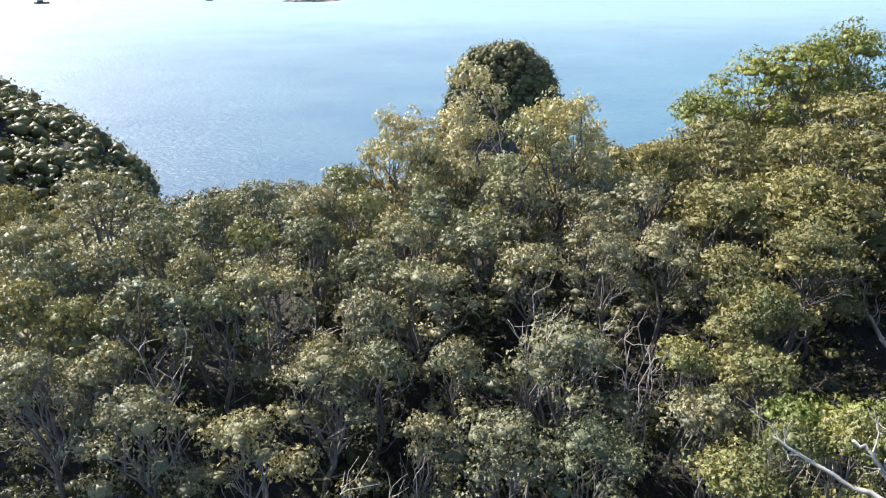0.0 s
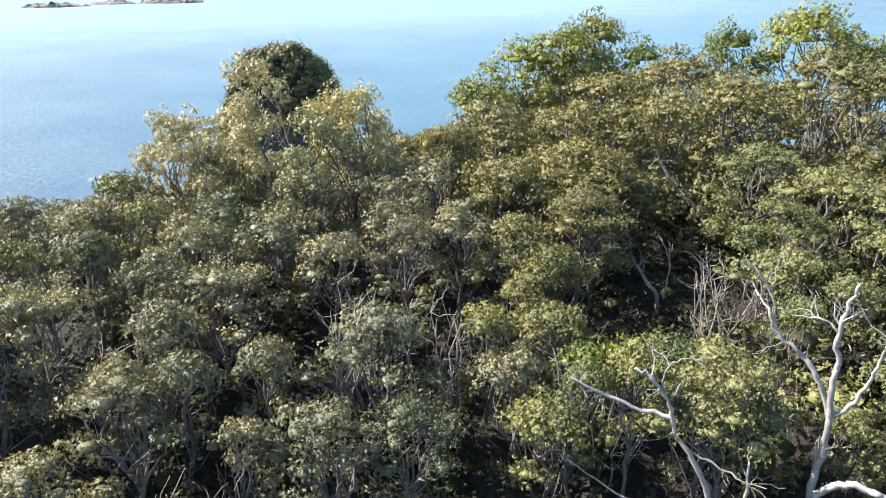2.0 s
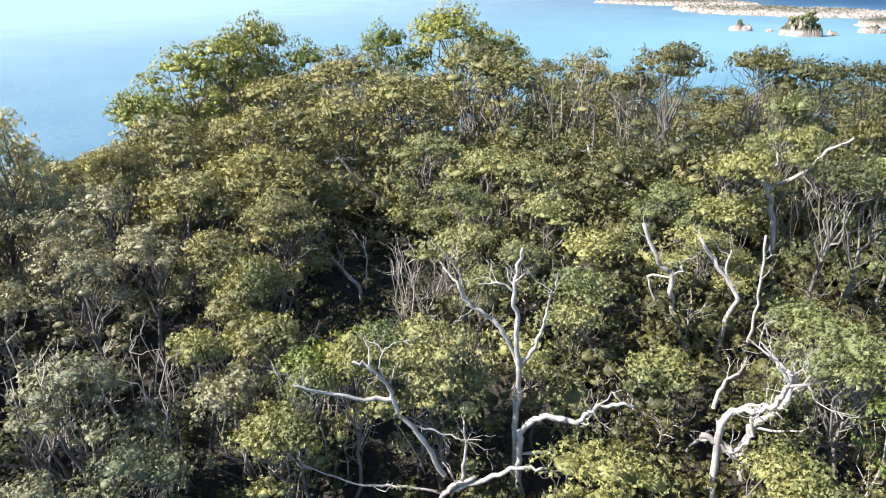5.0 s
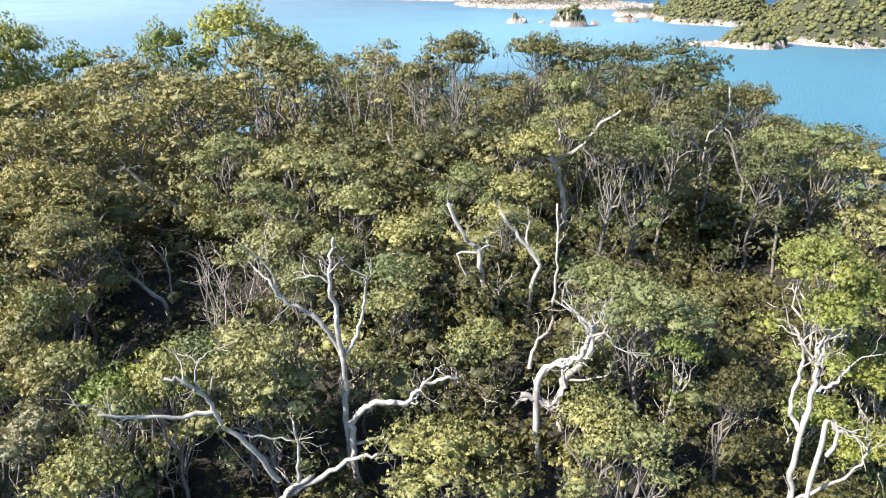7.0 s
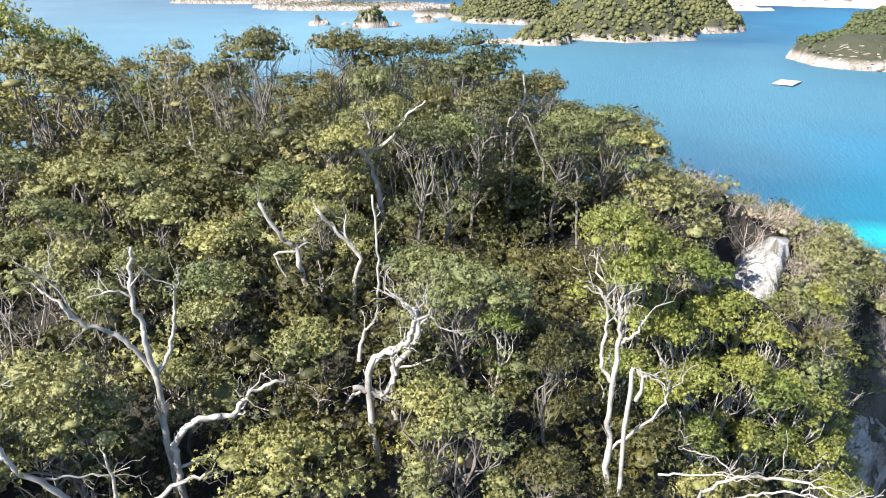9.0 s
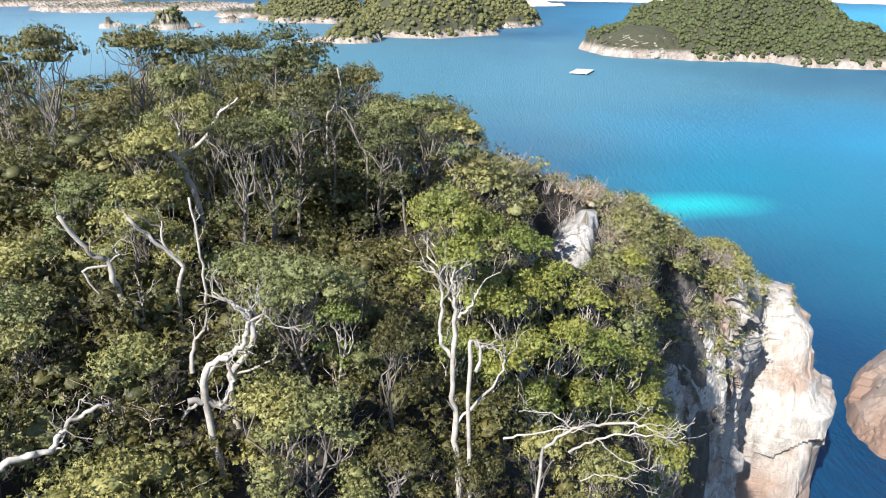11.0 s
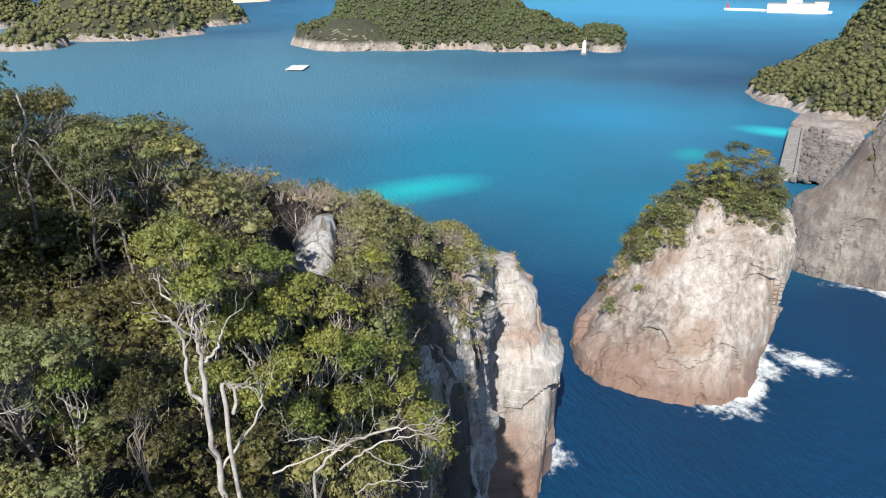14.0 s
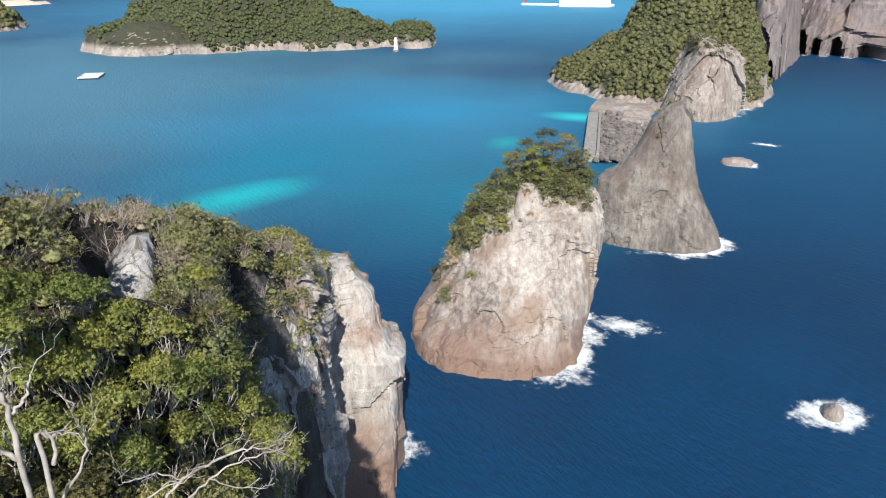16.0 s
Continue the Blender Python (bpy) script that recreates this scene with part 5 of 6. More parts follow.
# bright crowns of the slope below the crag
CROWNS_SLOPE = [(91.5, 25, 56.1, 1.7), (93.5, 24, 54.8, 1.5), (95, 25.5, 55.2, 1.3), (98.5, 30, 52.9, 1.5), (97.9, 25, 52.4, 1.5), (101.5, 30, 51.3, 1.6), (104.7, 30, 50.1, 1.6),
                (105.4, 27, 49.6, 1.4), (101.3, 24, 50.7, 1.3), (109, 30, 47.4, 1.5), (100, 27, 51.8, 1.3), (103, 26, 50.4, 1.2), (107, 28.5, 48.6, 1.3), (96.5, 21, 51.8, 1.3),
                (107.5, 38, 49.0, 1.5), (105.5, 36.5, 48.8, 1.3), (108.8, 36, 47.4, 1.5), (110.2, 34, 46.3, 1.4), (107.6, 33, 46.9, 1.4), (110.5, 31, 45.2, 1.4),
                (108.3, 28, 46.0, 1.3), (112.0, 29, 44.5, 1.3), (105.1, 25, 48.0, 1.2), (109.0, 23, 46.4, 1.2), (100.8, 22, 49.8, 1.2), (94.0, 21, 52.4, 1.2)]


CROWNS_SLOPE += [(105.8, 42, 46.6, 1.5), (106.8, 45, 45.4, 1.5), (107.9, 43, 43.8, 1.4), (108.6, 47, 42.6, 1.4), (107.2, 49, 44.2, 1.3), (109.4, 44, 41.4, 1.4), (110.3, 47, 39.8, 1.3), (106.2, 39, 45.6, 1.3),
                 (109.2, 50, 41.2, 1.2), (110.6, 41, 39.8, 1.3), (111.3, 37, 40.8, 1.4), (112.4, 33, 42.0, 1.3), (113.2, 30, 43.0, 1.2), (108.0, 38, 45.2, 1.4)]


GREENS = CROWNS_GREEN_0 + CROWNS_GREEN_1 + CROWNS_GREEN_2


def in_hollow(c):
    """Crowns that stand in the dark hollow below the ridge; their leaf colour holds its shade."""
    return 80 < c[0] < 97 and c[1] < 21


def place_trees():
    rng = np.random.default_rng(77)
    for kind, rows in (("dark", CROWNS_DARK_0 + CROWNS_DARK_1), ("olive", CROWNS_OLIVE_0 + CROWNS_OLIVE_1),
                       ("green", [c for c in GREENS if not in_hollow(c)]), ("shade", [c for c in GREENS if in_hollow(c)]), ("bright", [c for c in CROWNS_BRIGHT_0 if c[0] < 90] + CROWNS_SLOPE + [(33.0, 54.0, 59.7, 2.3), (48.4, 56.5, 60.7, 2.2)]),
                       ("pale", CROWNS_PALE_0), ("umbrella", CROWNS_UMBRELLA_0)):
        plant_crowns(kind, rows, rng)
    step = 3.7
    for i in range(-24, 26):
        for j in range(-12, 26):
            x = (i + 0.5 * (j % 2)) * step + rng.normal(0, 0.6)
            y = j * step * 0.87 + rng.normal(0, 0.6)
            az, r = math.degrees(math.atan2(x, y)), math.hypot(x, y)
            pick, turn, sc, jit = rng.random(), rng.uniform(0, 360), rng.uniform(0.8, 1.1), rng.random()
            if r < 13 or r > 74 or az < -46 or az > 104:
                continue
            z = float(ground(x, y))
            if z < 36 or (az > 94 and r > 24) or min(math.hypot(x - a, y - b) - w * 0.75 for a, b, w in TAKEN) < 0.6:
                continue
            if 46 < az and r < 38:
                continue
            if z + 6.5 < 65 - r * math.tan(radians(float(np.interp(az, SKY_AZ, SKY_EL)))) - 1.5:
                continue
            if az < 14:
                kind = "dark" if pick < 0.85 else "green"
            elif az < 50:
                kind = "olive" if r > 27 and pick < 0.7 else "dark"
            else:
                kind = "green" if pick < 0.7 else "olive"
            h = 6.2 * sc * (0.92 if r < 38 else 1.0)
            plant(kind + "_far", jit, x, y, z - 0.4, turn, sc, h / (7.0 * sc), LABELS[kind], rng)
    step = 3.0
    for i in range(0, 20):
        for j in range(-10, 16):
            x = (i + 0.5 * (j % 2)) * step + rng.normal(0, 0.5)
            y = j * step * 0.87 + rng.normal(0, 0.5)
            az, r = math.degrees(math.atan2(x, y)), math.hypot(x, y)
            pick, turn, sc = rng.random(), rng.uniform(0, 360), rng.uniform(0.75, 1.3)
            z = float(ground(x, y))
            if r < 11 or r > 34 or z < 30 or not 44 < az < 112 :
                continue
            plant("bush", pick * 7 % 1, x, y, z - 0.3, turn, sc * (0.62 if r < 18 else (0.8 if az > 66 else 1.25)), 1.0, LABELS["bush"], rng, "shrubs of the slope", "shrub")
    return rng


def smooth_path(pts, k=4):
    """A curve through pts."""
    p = np.asarray(pts, float)
    p = np.vstack([2 * p[0] - p[1], p, 2 * p[-1] - p[-2]])
    out = []
    for i in range(1, len(p) - 2):
        for s in np.linspace(0, 1, k, endpoint=False):
            a, b, c, d = p[i - 1:i + 3]
            out.append(0.5 * (2 * b + (c - a) * s + (2 * a - 5 * b + 4 * c - d) * s * s + (3 * b - a - 3 * c + d) * s ** 3))
    out.append(p[-2])
    return np.array(out)


def bare_tree(name, limbs, label, seed, bark=None, twigs=3, reach=0.8, thick=0.7):
    """A tree of crooked bare limbs, each tapering, with sprays of fine twigs at their ends."""
    rng = np.random.default_rng(seed)
    bark = bark or BARK_WHITE
    foot = Vector(limbs[0][1][0])
    g0 = float(ground(foot.x, foot.y))
    top = tagged(new(name), label, "tree", "bare trees of the slope")
    top.location = (foot.x, foot.y, g0)
    base = np.array([foot.x, foot.y, g0])
    spray = Geo()
    for k, (rad, pts) in enumerate(limbs):
        rad = rad * thick
        p = [np.array(q) for q in pts]
        if k == 0 and p[0][2] > g0:
            p.insert(0, np.array([foot.x + rng.normal(0, 0.2), foot.y + rng.normal(0, 0.2), g0 - 0.4]))
        c = smooth_path(p, 5)
        c[1:-1] += rng.normal(0, rad * 0.16 + 0.016, (len(c) - 2, 3))
        rr = np.linspace(rad, rad * (0.62 if k == 0 else 0.42), len(c)) * (1 + rng.normal(0, 0.06, len(c)))
        end = c[-1] + unit(c[-1] - c[-2]) * rr[-1] * 0.7
        g = Geo()
        tube(g, np.vstack([c, end]) - base, [*rr, rr[-1] * 0.12], 8)
        g.part("trunk" if k == 0 else "limb", bark, top, smooth=True)
        for _ in range(twigs):
            i = rng.integers(len(c) // 2, len(c))
            d = unit(c[i] - c[max(i - 3, 0)] + rng.normal(0, 0.35, 3) + np.array([0, 0, 0.25]))
            tip = c[i] + d * reach * rng.uniform(0.5, 1.2)
            q, qr = limb(rng, c[i], tip, rad * 0.3, 0.012, 0.2, 5)
            tube(spray, q - base, qr, 4)
            for _ in range(2):
                j = rng.integers(1, 4)
                q2, q2r = limb(rng, q[j], q[j] + (tip - c[i]) * 0.5 + rng.normal(0, 0.18, 3), rad * 0.14, 0.008, 0.2, 4)
                tube(spray, q2 - base, q2r, 3)
    if twigs:
        spray.part("twig_spray", bark, top, smooth=True)["kind"] = "stuff"
    return top


def twig_thicket(az, r, z, size, seed, label="thicket of bare grey-brown twigs among the trees"):
    rng = np.random.default_rng(seed)
    q = bearing(az, r)
    g0 = float(ground(q.x, q.y))
    top = tagged(new("bare_shrub"), label, "shrub", "bare shrubs")
    top.location = (q.x, q.y, g0)
    h = max(z - g0, 1.0)
    for k in range(7):
        g = Geo()
        tip = np.array([rng.normal(0, size * 0.6), rng.normal(0, size * 0.6), h * rng.uniform(0.8, 1.05)])
        p, rr = limb(rng, (rng.normal(0, 0.15), rng.normal(0, 0.15), -0.3), tip, 0.045, 0.015, 0.12, 7)
        tube(g, p, rr, 5)
        for _ in range(9):
            i = rng.integers(3, 7)
            e = p[i] + np.array([rng.normal(0, size * 0.3), rng.normal(0, size * 0.3), rng.uniform(0.1, 0.7) * size])
            q1, q1r = limb(rng, p[i], e, 0.018, 0.006, 0.15, 4)
            tube(g, q1, q1r, 3)
        g.part("stem", BARK_GREY if k % 2 else TWIG, top, smooth=True)
    return top


RNG = place_trees()

bare_tree("forked_tree", FORKED, "bare white forked tree with broken tops", 1)
bare_tree("crooked_tree", CROOKED, "bare white crooked trunk with stub branches", 2)
bare_tree("dead_tree", TWIN[:2], "bleached bent dead tree on the slope", 3)
bare_tree("dead_tree", TWIN[2:], "thin bleached upright dead stem", 4)
bare_tree("arched_tree", ARCHED, "pale tree with one thick limb arched sideways", 5, twigs=2)
bare_tree("gnarled_tree", GNARLED, "pale gnarled tree with twisted limbs", 6)
bare_tree("spreading_tree", SPREADING, "low pale tree with long spreading limbs", 7)
bare_tree("leaning_tree", LEANING, "grey dead trunk leaning over dark gaps", 8)
bare_tree("dead_tree", STUB[:1] + STUB[2:], "short bleached dead stem", 9)
bare_tree("dead_tree", STUB[1:2], "thin pale stem under an olive crown", 10)
bare_tree("dead_tree", DEADPAIR, "pair of bleached dead stems among shrubs", 11, twigs=2)
bare_tree("dead_tree", SNAG, "thick forked bleached snag", 12, twigs=1)
bare_tree("old_tree", OLDTREE, "old grey tree with wide crooked limbs", 13)
for k, st in enumerate(PALESTEMS[::2]):
    bare_tree("pale_stem", [st], "pale bare stem at the edge of the ridge", 20 + k, BARK_GREY, twigs=4)
bare_tree("zigzag_tree", ZIGZAG[:2], "white zigzag trunk below flat crowns", 30, twigs=2)
bare_tree("pale_stem", ZIGZAG[2:], "pale slim stem under flat crowns", 31, twigs=2)
for k, st in enumerate(SLENDER[::2]):
    bare_tree("pale_stem", [st], "slim pale stem below the skyline crowns", 40 + k, BARK_GREY, twigs=4)
bare_tree("white_trunk", WHITETRUNK, "tall white-barked tree at the cliff edge", 50, twigs=2, thick=0.58)
bare_tree("root_tangle", ROOTS[::2], "tangle of pale twisted stems at the cliff edge", 51, twigs=1)
bare_tree("overhanging_tree", OVERHANG, "white dead branches hanging out over the cove", 52, twigs=4, reach=0.5, thick=0.3)
bare_tree("shade_tree", SHADETREE, "pale branching tree in the shaded hollow", 53)

for k, (az, r, z, size) in enumerate([(18.5, 19.3, 54.6, 1.1), (8.0, 20.3, 54.4, 1.2), (11.0, 20.0, 54.2, 1.0), (14.5, 20.0, 54.2, 1.0), (-11.0, 21.0, 54.5, 1.1),
                                      (-7.5, 15.0, 52.0, 1.3), (-25.0, 21.0, 54.0, 1.2), (41.0, 24.0, 54.5, 1.1), (44.0, 25.0, 54.5, 1.2), (33.0, 18.0, 53.5, 1.2), (64.0, 18.0, 52.5, 0.9),
                                      (29.0, 21.0, 53.5, 1.0), (52.0, 44.0, 59.0, 1.2), (55.0, 43.0, 59.0, 1.2), (46.0, 46.0, 59.4, 1.3), (60.0, 40.0, 58.0, 1.3), (96.5, 37.0, 53.5, 1.2), (102.0, 41.0, 50.2, 1.3)]):
    twig_thicket(az, r, z, size, 60 + k)


# ---- shrubs on the rocks ----
def top_of(levels, az, r, power):
    """Height of a lofted rock's surface at a bearing and distance."""
    best = None
    lv = np.array(levels, float)
    for z in np.linspace(lv[0, 0], lv[-1, 0], 120):
        a0, a1, r0, r1 = (np.interp(z, lv[:, 0], lv[:, k]) for k in range(1, 5))
        u, w = (az - (a0 + a1) / 2) / ((a1 - a0) / 2), (r - (r0 + r1) / 2) / ((r1 - r0) / 2)
        if abs(u) ** power + abs(w) ** power <= 1:
            best = z
    return best


def rock_shrubs(levels, power, spots, group):
    """spots: bearing range, distance range, how many, size, kinds."""
    for a0, a1, r0, r1, n, size, kinds in spots:
        for _ in range(n):
            az, r = RNG.uniform(a0, a1), RNG.uniform(r0, r1)
            z = top_of(levels, az, r, power)
            if z is None:
                continue
            k = kinds[RNG.integers(len(kinds))]
            q = bearing(az, r)
            plant(k, RNG.random(), q.x, q.y, z - 0.8 * size, RNG.uniform(0, 360), size * RNG.uniform(0.7, 1.25), 1.0,
                  LABELS[k if k != "bush" else "olive_bush"], RNG, group, "shrub")


def scrub(name, n, leaf, size, label, seed, where, span=(90, 119), reach=(26, 78), rise=0.3, fine=(0.46, 44, 0.11)):
    """Low dense scrub as one mass: many small cushions on the ground."""
    rng = np.random.default_rng(seed)
    g = Geo()
    k = 0
    while k < n:
        az, r = rng.uniform(*span), rng.uniform(*reach)
        q = bearing(az, r)
        z = float(ground(q.x, q.y))
        if z < 8 or not where(az, r, z):
            n -= 0.2
            continue
        k += 1
        sz = size * rng.uniform(0.5, 1.3)
        cushion(rng, g, (q.x, q.y, z + sz * 0.3 + rise * rng.random() ** 1.2), sz, rng.uniform(0.6, 0.9), *fine, -0.2, 0.2, 0.4)
    return tagged(g.part(name, leaf, smooth=True), label, "scrub", kind="stuff")


def off_crag(a, r, z):
    return not (98.3 < a < 105.6 and r < 42.5)


def twiggy_scrub(name, n, bark, label, seed, where, span, reach, tall=0.9):
    """Bare dry brushwood: tufts of thin stems standing on the ground."""
    rng = np.random.default_rng(seed)
    g = Geo()
    for _ in range(n):
        az, r = rng.uniform(*span), rng.uniform(*reach)
        q = bearing(az, r)
        z = float(ground(q.x, q.y))
        if z < 20 or not where(az, r, z):
            continue
        h = tall * rng.uniform(0.6, 1.5)
        for _ in range(16):
            tip = np.array([q.x, q.y, z]) + np.array([rng.normal(0, 0.45 * h), rng.normal(0, 0.45 * h), h * rng.uniform(0.6, 1.15)])
            p, rr = limb(rng, (q.x + rng.normal(0, 0.15), q.y + rng.normal(0, 0.15), z - 0.2), tip, 0.022, 0.009, 0.2, 4)
            tube(g, p, rr, 3)
    return tagged(g.part(name, bark, smooth=True), label, "scrub", kind="stuff")


scrub("dry_scrub", 480, LEAF_DRY, 0.6, "grey-brown dry scrub along the cliff ridge", 5, lambda a, r, z: r > 36 and a > 94 and off_crag(a, r, z), fine=(0.3, 22, 0.1))
scrub("green_scrub", 640, LEAF_GREEN, 0.85, "olive green scrub along the cliff ridge", 6, lambda a, r, z: r > 34 and off_crag(a, r, z), fine=(0.32, 24, 0.11))
twiggy_scrub("bare_brush", 620, TWIG, "bare grey-brown brushwood along the ridge", 15, off_crag, (94, 118), (35, 72))
twiggy_scrub("pale_brush", 130, BARK_GREY, "bleached brushwood along the ridge", 16, off_crag, (92, 112), (28, 60), 1.2)
scrub("slope_scrub", 300, LEAF_GREEN, 0.9, "dense green scrub on the steep slope below the ridge", 7, lambda a, r, z: z < 47 and a < 113)
scrub("hillside_scrub", 75, LEAF_GREEN, 1.0, "green scrub on the open ground beside the crag", 21, off_crag, (92, 101), (26, 40), 0.6)
scrub("cliff_edge_scrub", 190, LEAF_GREEN, 0.95, "green scrub hanging over the edge of the cliff", 17, lambda a, r, z: z > 15, (106.5, 113), (38, 57), 1.0, (0.36, 28, 0.12))
scrub("olive_understory", 520, LEAF_OLIVE, 1.2, "olive understory below the skyline trees", 8, lambda a, r, z: True, (20, 66), (33, 58), 4.0)
scrub("ridge_understory", 240, LEAF_PINE, 1.3, "green understory behind the skyline trees", 13, lambda a, r, z: True, (30, 84), (40, 56), 4.2)
scrub("green_understory", 430, LEAF_PINE, 1.25, "dark green understory below the skyline trees", 9, lambda a, r, z: True, (46, 88), (33, 47), 4.6)
# shade between the oaks and in the hollow comes from the leaf colour
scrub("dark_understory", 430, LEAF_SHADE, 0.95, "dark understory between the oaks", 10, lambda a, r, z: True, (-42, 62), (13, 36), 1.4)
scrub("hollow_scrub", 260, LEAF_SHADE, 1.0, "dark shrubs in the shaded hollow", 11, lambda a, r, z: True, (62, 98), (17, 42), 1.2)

for _ in range(70):
    az, r = RNG.uniform(95, 117), RNG.uniform(38, 70)
    q = bearing(az, r)
    z = float(ground(q.x, q.y))
    if z > 30 and off_crag(az, r, z):
        k = ("olive_bush", "bush", "dry_bush")[RNG.integers(3)]
        plant(k, RNG.random(), q.x, q.y, z - 0.4, RNG.uniform(0, 360), RNG.uniform(0.5, 0.9), 1.0, LABELS[k], RNG, "shrubs of the ridge", "shrub")
rock_shrubs(STACK, 2.6, [(134.6, 140.2, 119, 127, 60, 1.3, ["bush", "olive_bush", "bush", "dry_bush"]), (129.4, 134.5, 113, 127, 44, 1.4, ["olive_bush", "dry_bush", "bush"]),
                         (127.6, 131.0, 108, 124, 18, 1.0, ["olive_bush", "bush"]), (134.0, 141.0, 112, 119, 8, 0.6, ["olive_bush", "dry_bush"])], "shrubs on the stack")
# a dense little wood on the stack: bearing, distance, height of the top, size, kind
for az, r, top, sc, k in ((134.6, 121, 33.0, 0.75, "olive"), (135.4, 123, 35.2, 0.85, "green"), (136.2, 121, 34.4, 0.8, "bright"), (136.9, 124, 36.8, 0.95, "green"), (137.7, 121, 35.0, 0.85, "green"),
                          (138.5, 124, 36.0, 0.9, "olive"), (139.2, 121, 33.6, 0.8, "green"), (139.9, 123, 33.6, 0.8, "olive"), (140.6, 121, 30.4, 0.65, "olive"), (137.0, 118.5, 31.4, 0.6, "bright"),
                          (138.4, 118.5, 30.2, 0.6, "green"), (139.7, 118, 28.0, 0.6, "olive"), (140.7, 117.5, 25.6, 0.5, "green"), (134.0, 124, 32.4, 0.7, "bright"), (133.2, 120, 30.2, 0.7, "olive"),
                          (132.3, 120, 28.2, 0.6, "olive"), (131.6, 118, 25.8, 0.55, "bright"), (131.0, 121, 25.2, 0.55, "bright"), (130.3, 119, 21.6, 0.5, "bright"), (129.8, 121, 19.6, 0.5, "bright"),
                          (129.6, 119, 16.4, 0.42, "bright"), (129.3, 121, 13.6, 0.42, "bright"), (133.6, 116.5, 25.4, 0.5, "olive"), (134.1, 113.5, 21.8, 0.4, "bright"), (132.6, 117, 24.4, 0.5, "olive")):
    q = bearing(az, r)
    plant(k + "_far", RNG.random(), q.x, q.y, top - 7.0 * sc, RNG.uniform(0, 360), sc, 1.0, LABELS[k], RNG, "trees on the stack", "tree")
rock_shrubs(SAIL, 2.3, [(145.6, 147.0, 169, 175, 8, 0.7, ["olive_bush"])], "shrubs on the sail rock")
rock_shrubs(PILLAR, 4.0, [(116.5, 118.5, 76, 80, 8, 0.65, ["olive_bush", "dry_bush"]), (122.0, 123.6, 73, 77, 7, 0.5, ["olive_bush"])], "shrubs on the pillar")


def ledge_scrub(v, n, low, leaf, label, seed, size=(0.35, 0.9), fine=(0.3, 24, 0.11)):
    """Low scrub on the ledges and top of a rock whose rings are v, as one mass."""
    rng = np.random.default_rng(seed)
    g = Geo()
    rings = [k for k in range(len(v)) if v[k, :, 2].mean() > low]
    for _ in range(n):
        k = rings[int(len(rings) * rng.random() ** 0.6)]
        p = v[k, rng.integers(v.shape[1])]
        if k == rings[-1]:
            p = p + (v[k].mean(0) - p) * rng.random()
        cushion(rng, g, p + np.array([0, 0, 0.1]), rng.uniform(*size), 0.8, *fine, -0.2, 0.2, 0.4)
    return tagged(g.part("ledge_scrub", leaf, smooth=True), label, "scrub", kind="stuff")


ledge_scrub(wall_v, 420, 29, LEAF_GREEN, "green scrub on the ledges of the cliff", 12)
ledge_scrub(wall_v[-4:], 110, 29, LEAF_GREEN, "green scrub on the rim of the cliff", 18, (0.6, 1.2))
ledge_scrub(head_v, 130, 25, LEAF_FAR, "low green scrub on top of the headland cliff", 20, (0.9, 1.9), (0.6, 16, 0.34))
ledge_scrub(pillar_v[-3:], 12, 29, LEAF_OLIVE, "olive tufts on top of the pillar", 19, (0.3, 0.55))


def stack_scrub(n, seed):
    """The dense undergrowth of the stack's little wood, as one mass."""
    rng = np.random.default_rng(seed)
    g = Geo()
    for _ in range(n):
        az, r = rng.uniform(129.5, 141.2), rng.uniform(114, 127)
        z = top_of(STACK, az, r, 2.6)
        if z is None or z < 11 or (az > 134 and r < 119 + 0.5 * rng.normal() and z < 24):
            continue
        q = bearing(az, r)
        sz = rng.uniform(0.6, 1.3)
        cushion(rng, g, (q.x, q.y, z + rng.uniform(0.0, 3.4) * (z > 22)), sz, 0.8, 0.4, 36, 0.14, -0.3, 0.2, 0.4)
    return tagged(g.part("stack_scrub", LEAF_GREEN, smooth=True), "dense green undergrowth on top of the stack", "scrub", kind="stuff")


stack_scrub(330, 14)
for srcs in KINDS.values():
    for s in srcs:
        if s.name not in USED:
            for o in (*s.children_recursive, s):
                bpy.data.objects.remove(o)

# ---- works of man round the bay ----
def box(geo, x0, x1, y0, y1, z0, z1, bev=0.0):
    """A box with chamfered upper edges."""
    b = bev
    v = [(x0, y0, z0), (x1, y0, z0), (x1, y1, z0), (x0, y1, z0), (x0, y0, z1 - b), (x1, y0, z1 - b), (x1, y1, z1 - b), (x0, y1, z1 - b),
         (x0 + b, y0 + b, z1), (x1 - b, y0 + b, z1), (x1 - b, y1 - b, z1), (x0 + b, y1 - b, z1)]
    f = [(3, 2, 1, 0), (0, 1, 5, 4), (1, 2, 6, 5), (2, 3, 7, 6), (3, 0, 4, 7), (4, 5, 9, 8), (5, 6, 10, 9), (6, 7, 11, 10), (7, 4, 8, 11), (8, 9, 10, 11)]
    geo.add(v, f)


def ring_tower(geo, prof, sides=20):
    """A turned shape from (radius, height) pairs."""
    th = np.arange(sides) * 2 * np.pi / sides
    v = np.concatenate([np.stack([r * np.cos(th), r * np.sin(th), 0 * th + z], -1) for r, z in prof])
    i, j = np.meshgrid(np.arange(len(prof) - 1), np.arange(sides), indexing='ij')
    geo.add(v, np.stack([i * sides + j, i * sides + (j + 1) % sides, (i + 1) * sides + (j + 1) % sides, (i + 1) * sides + j], -1).reshape(-1, 4))


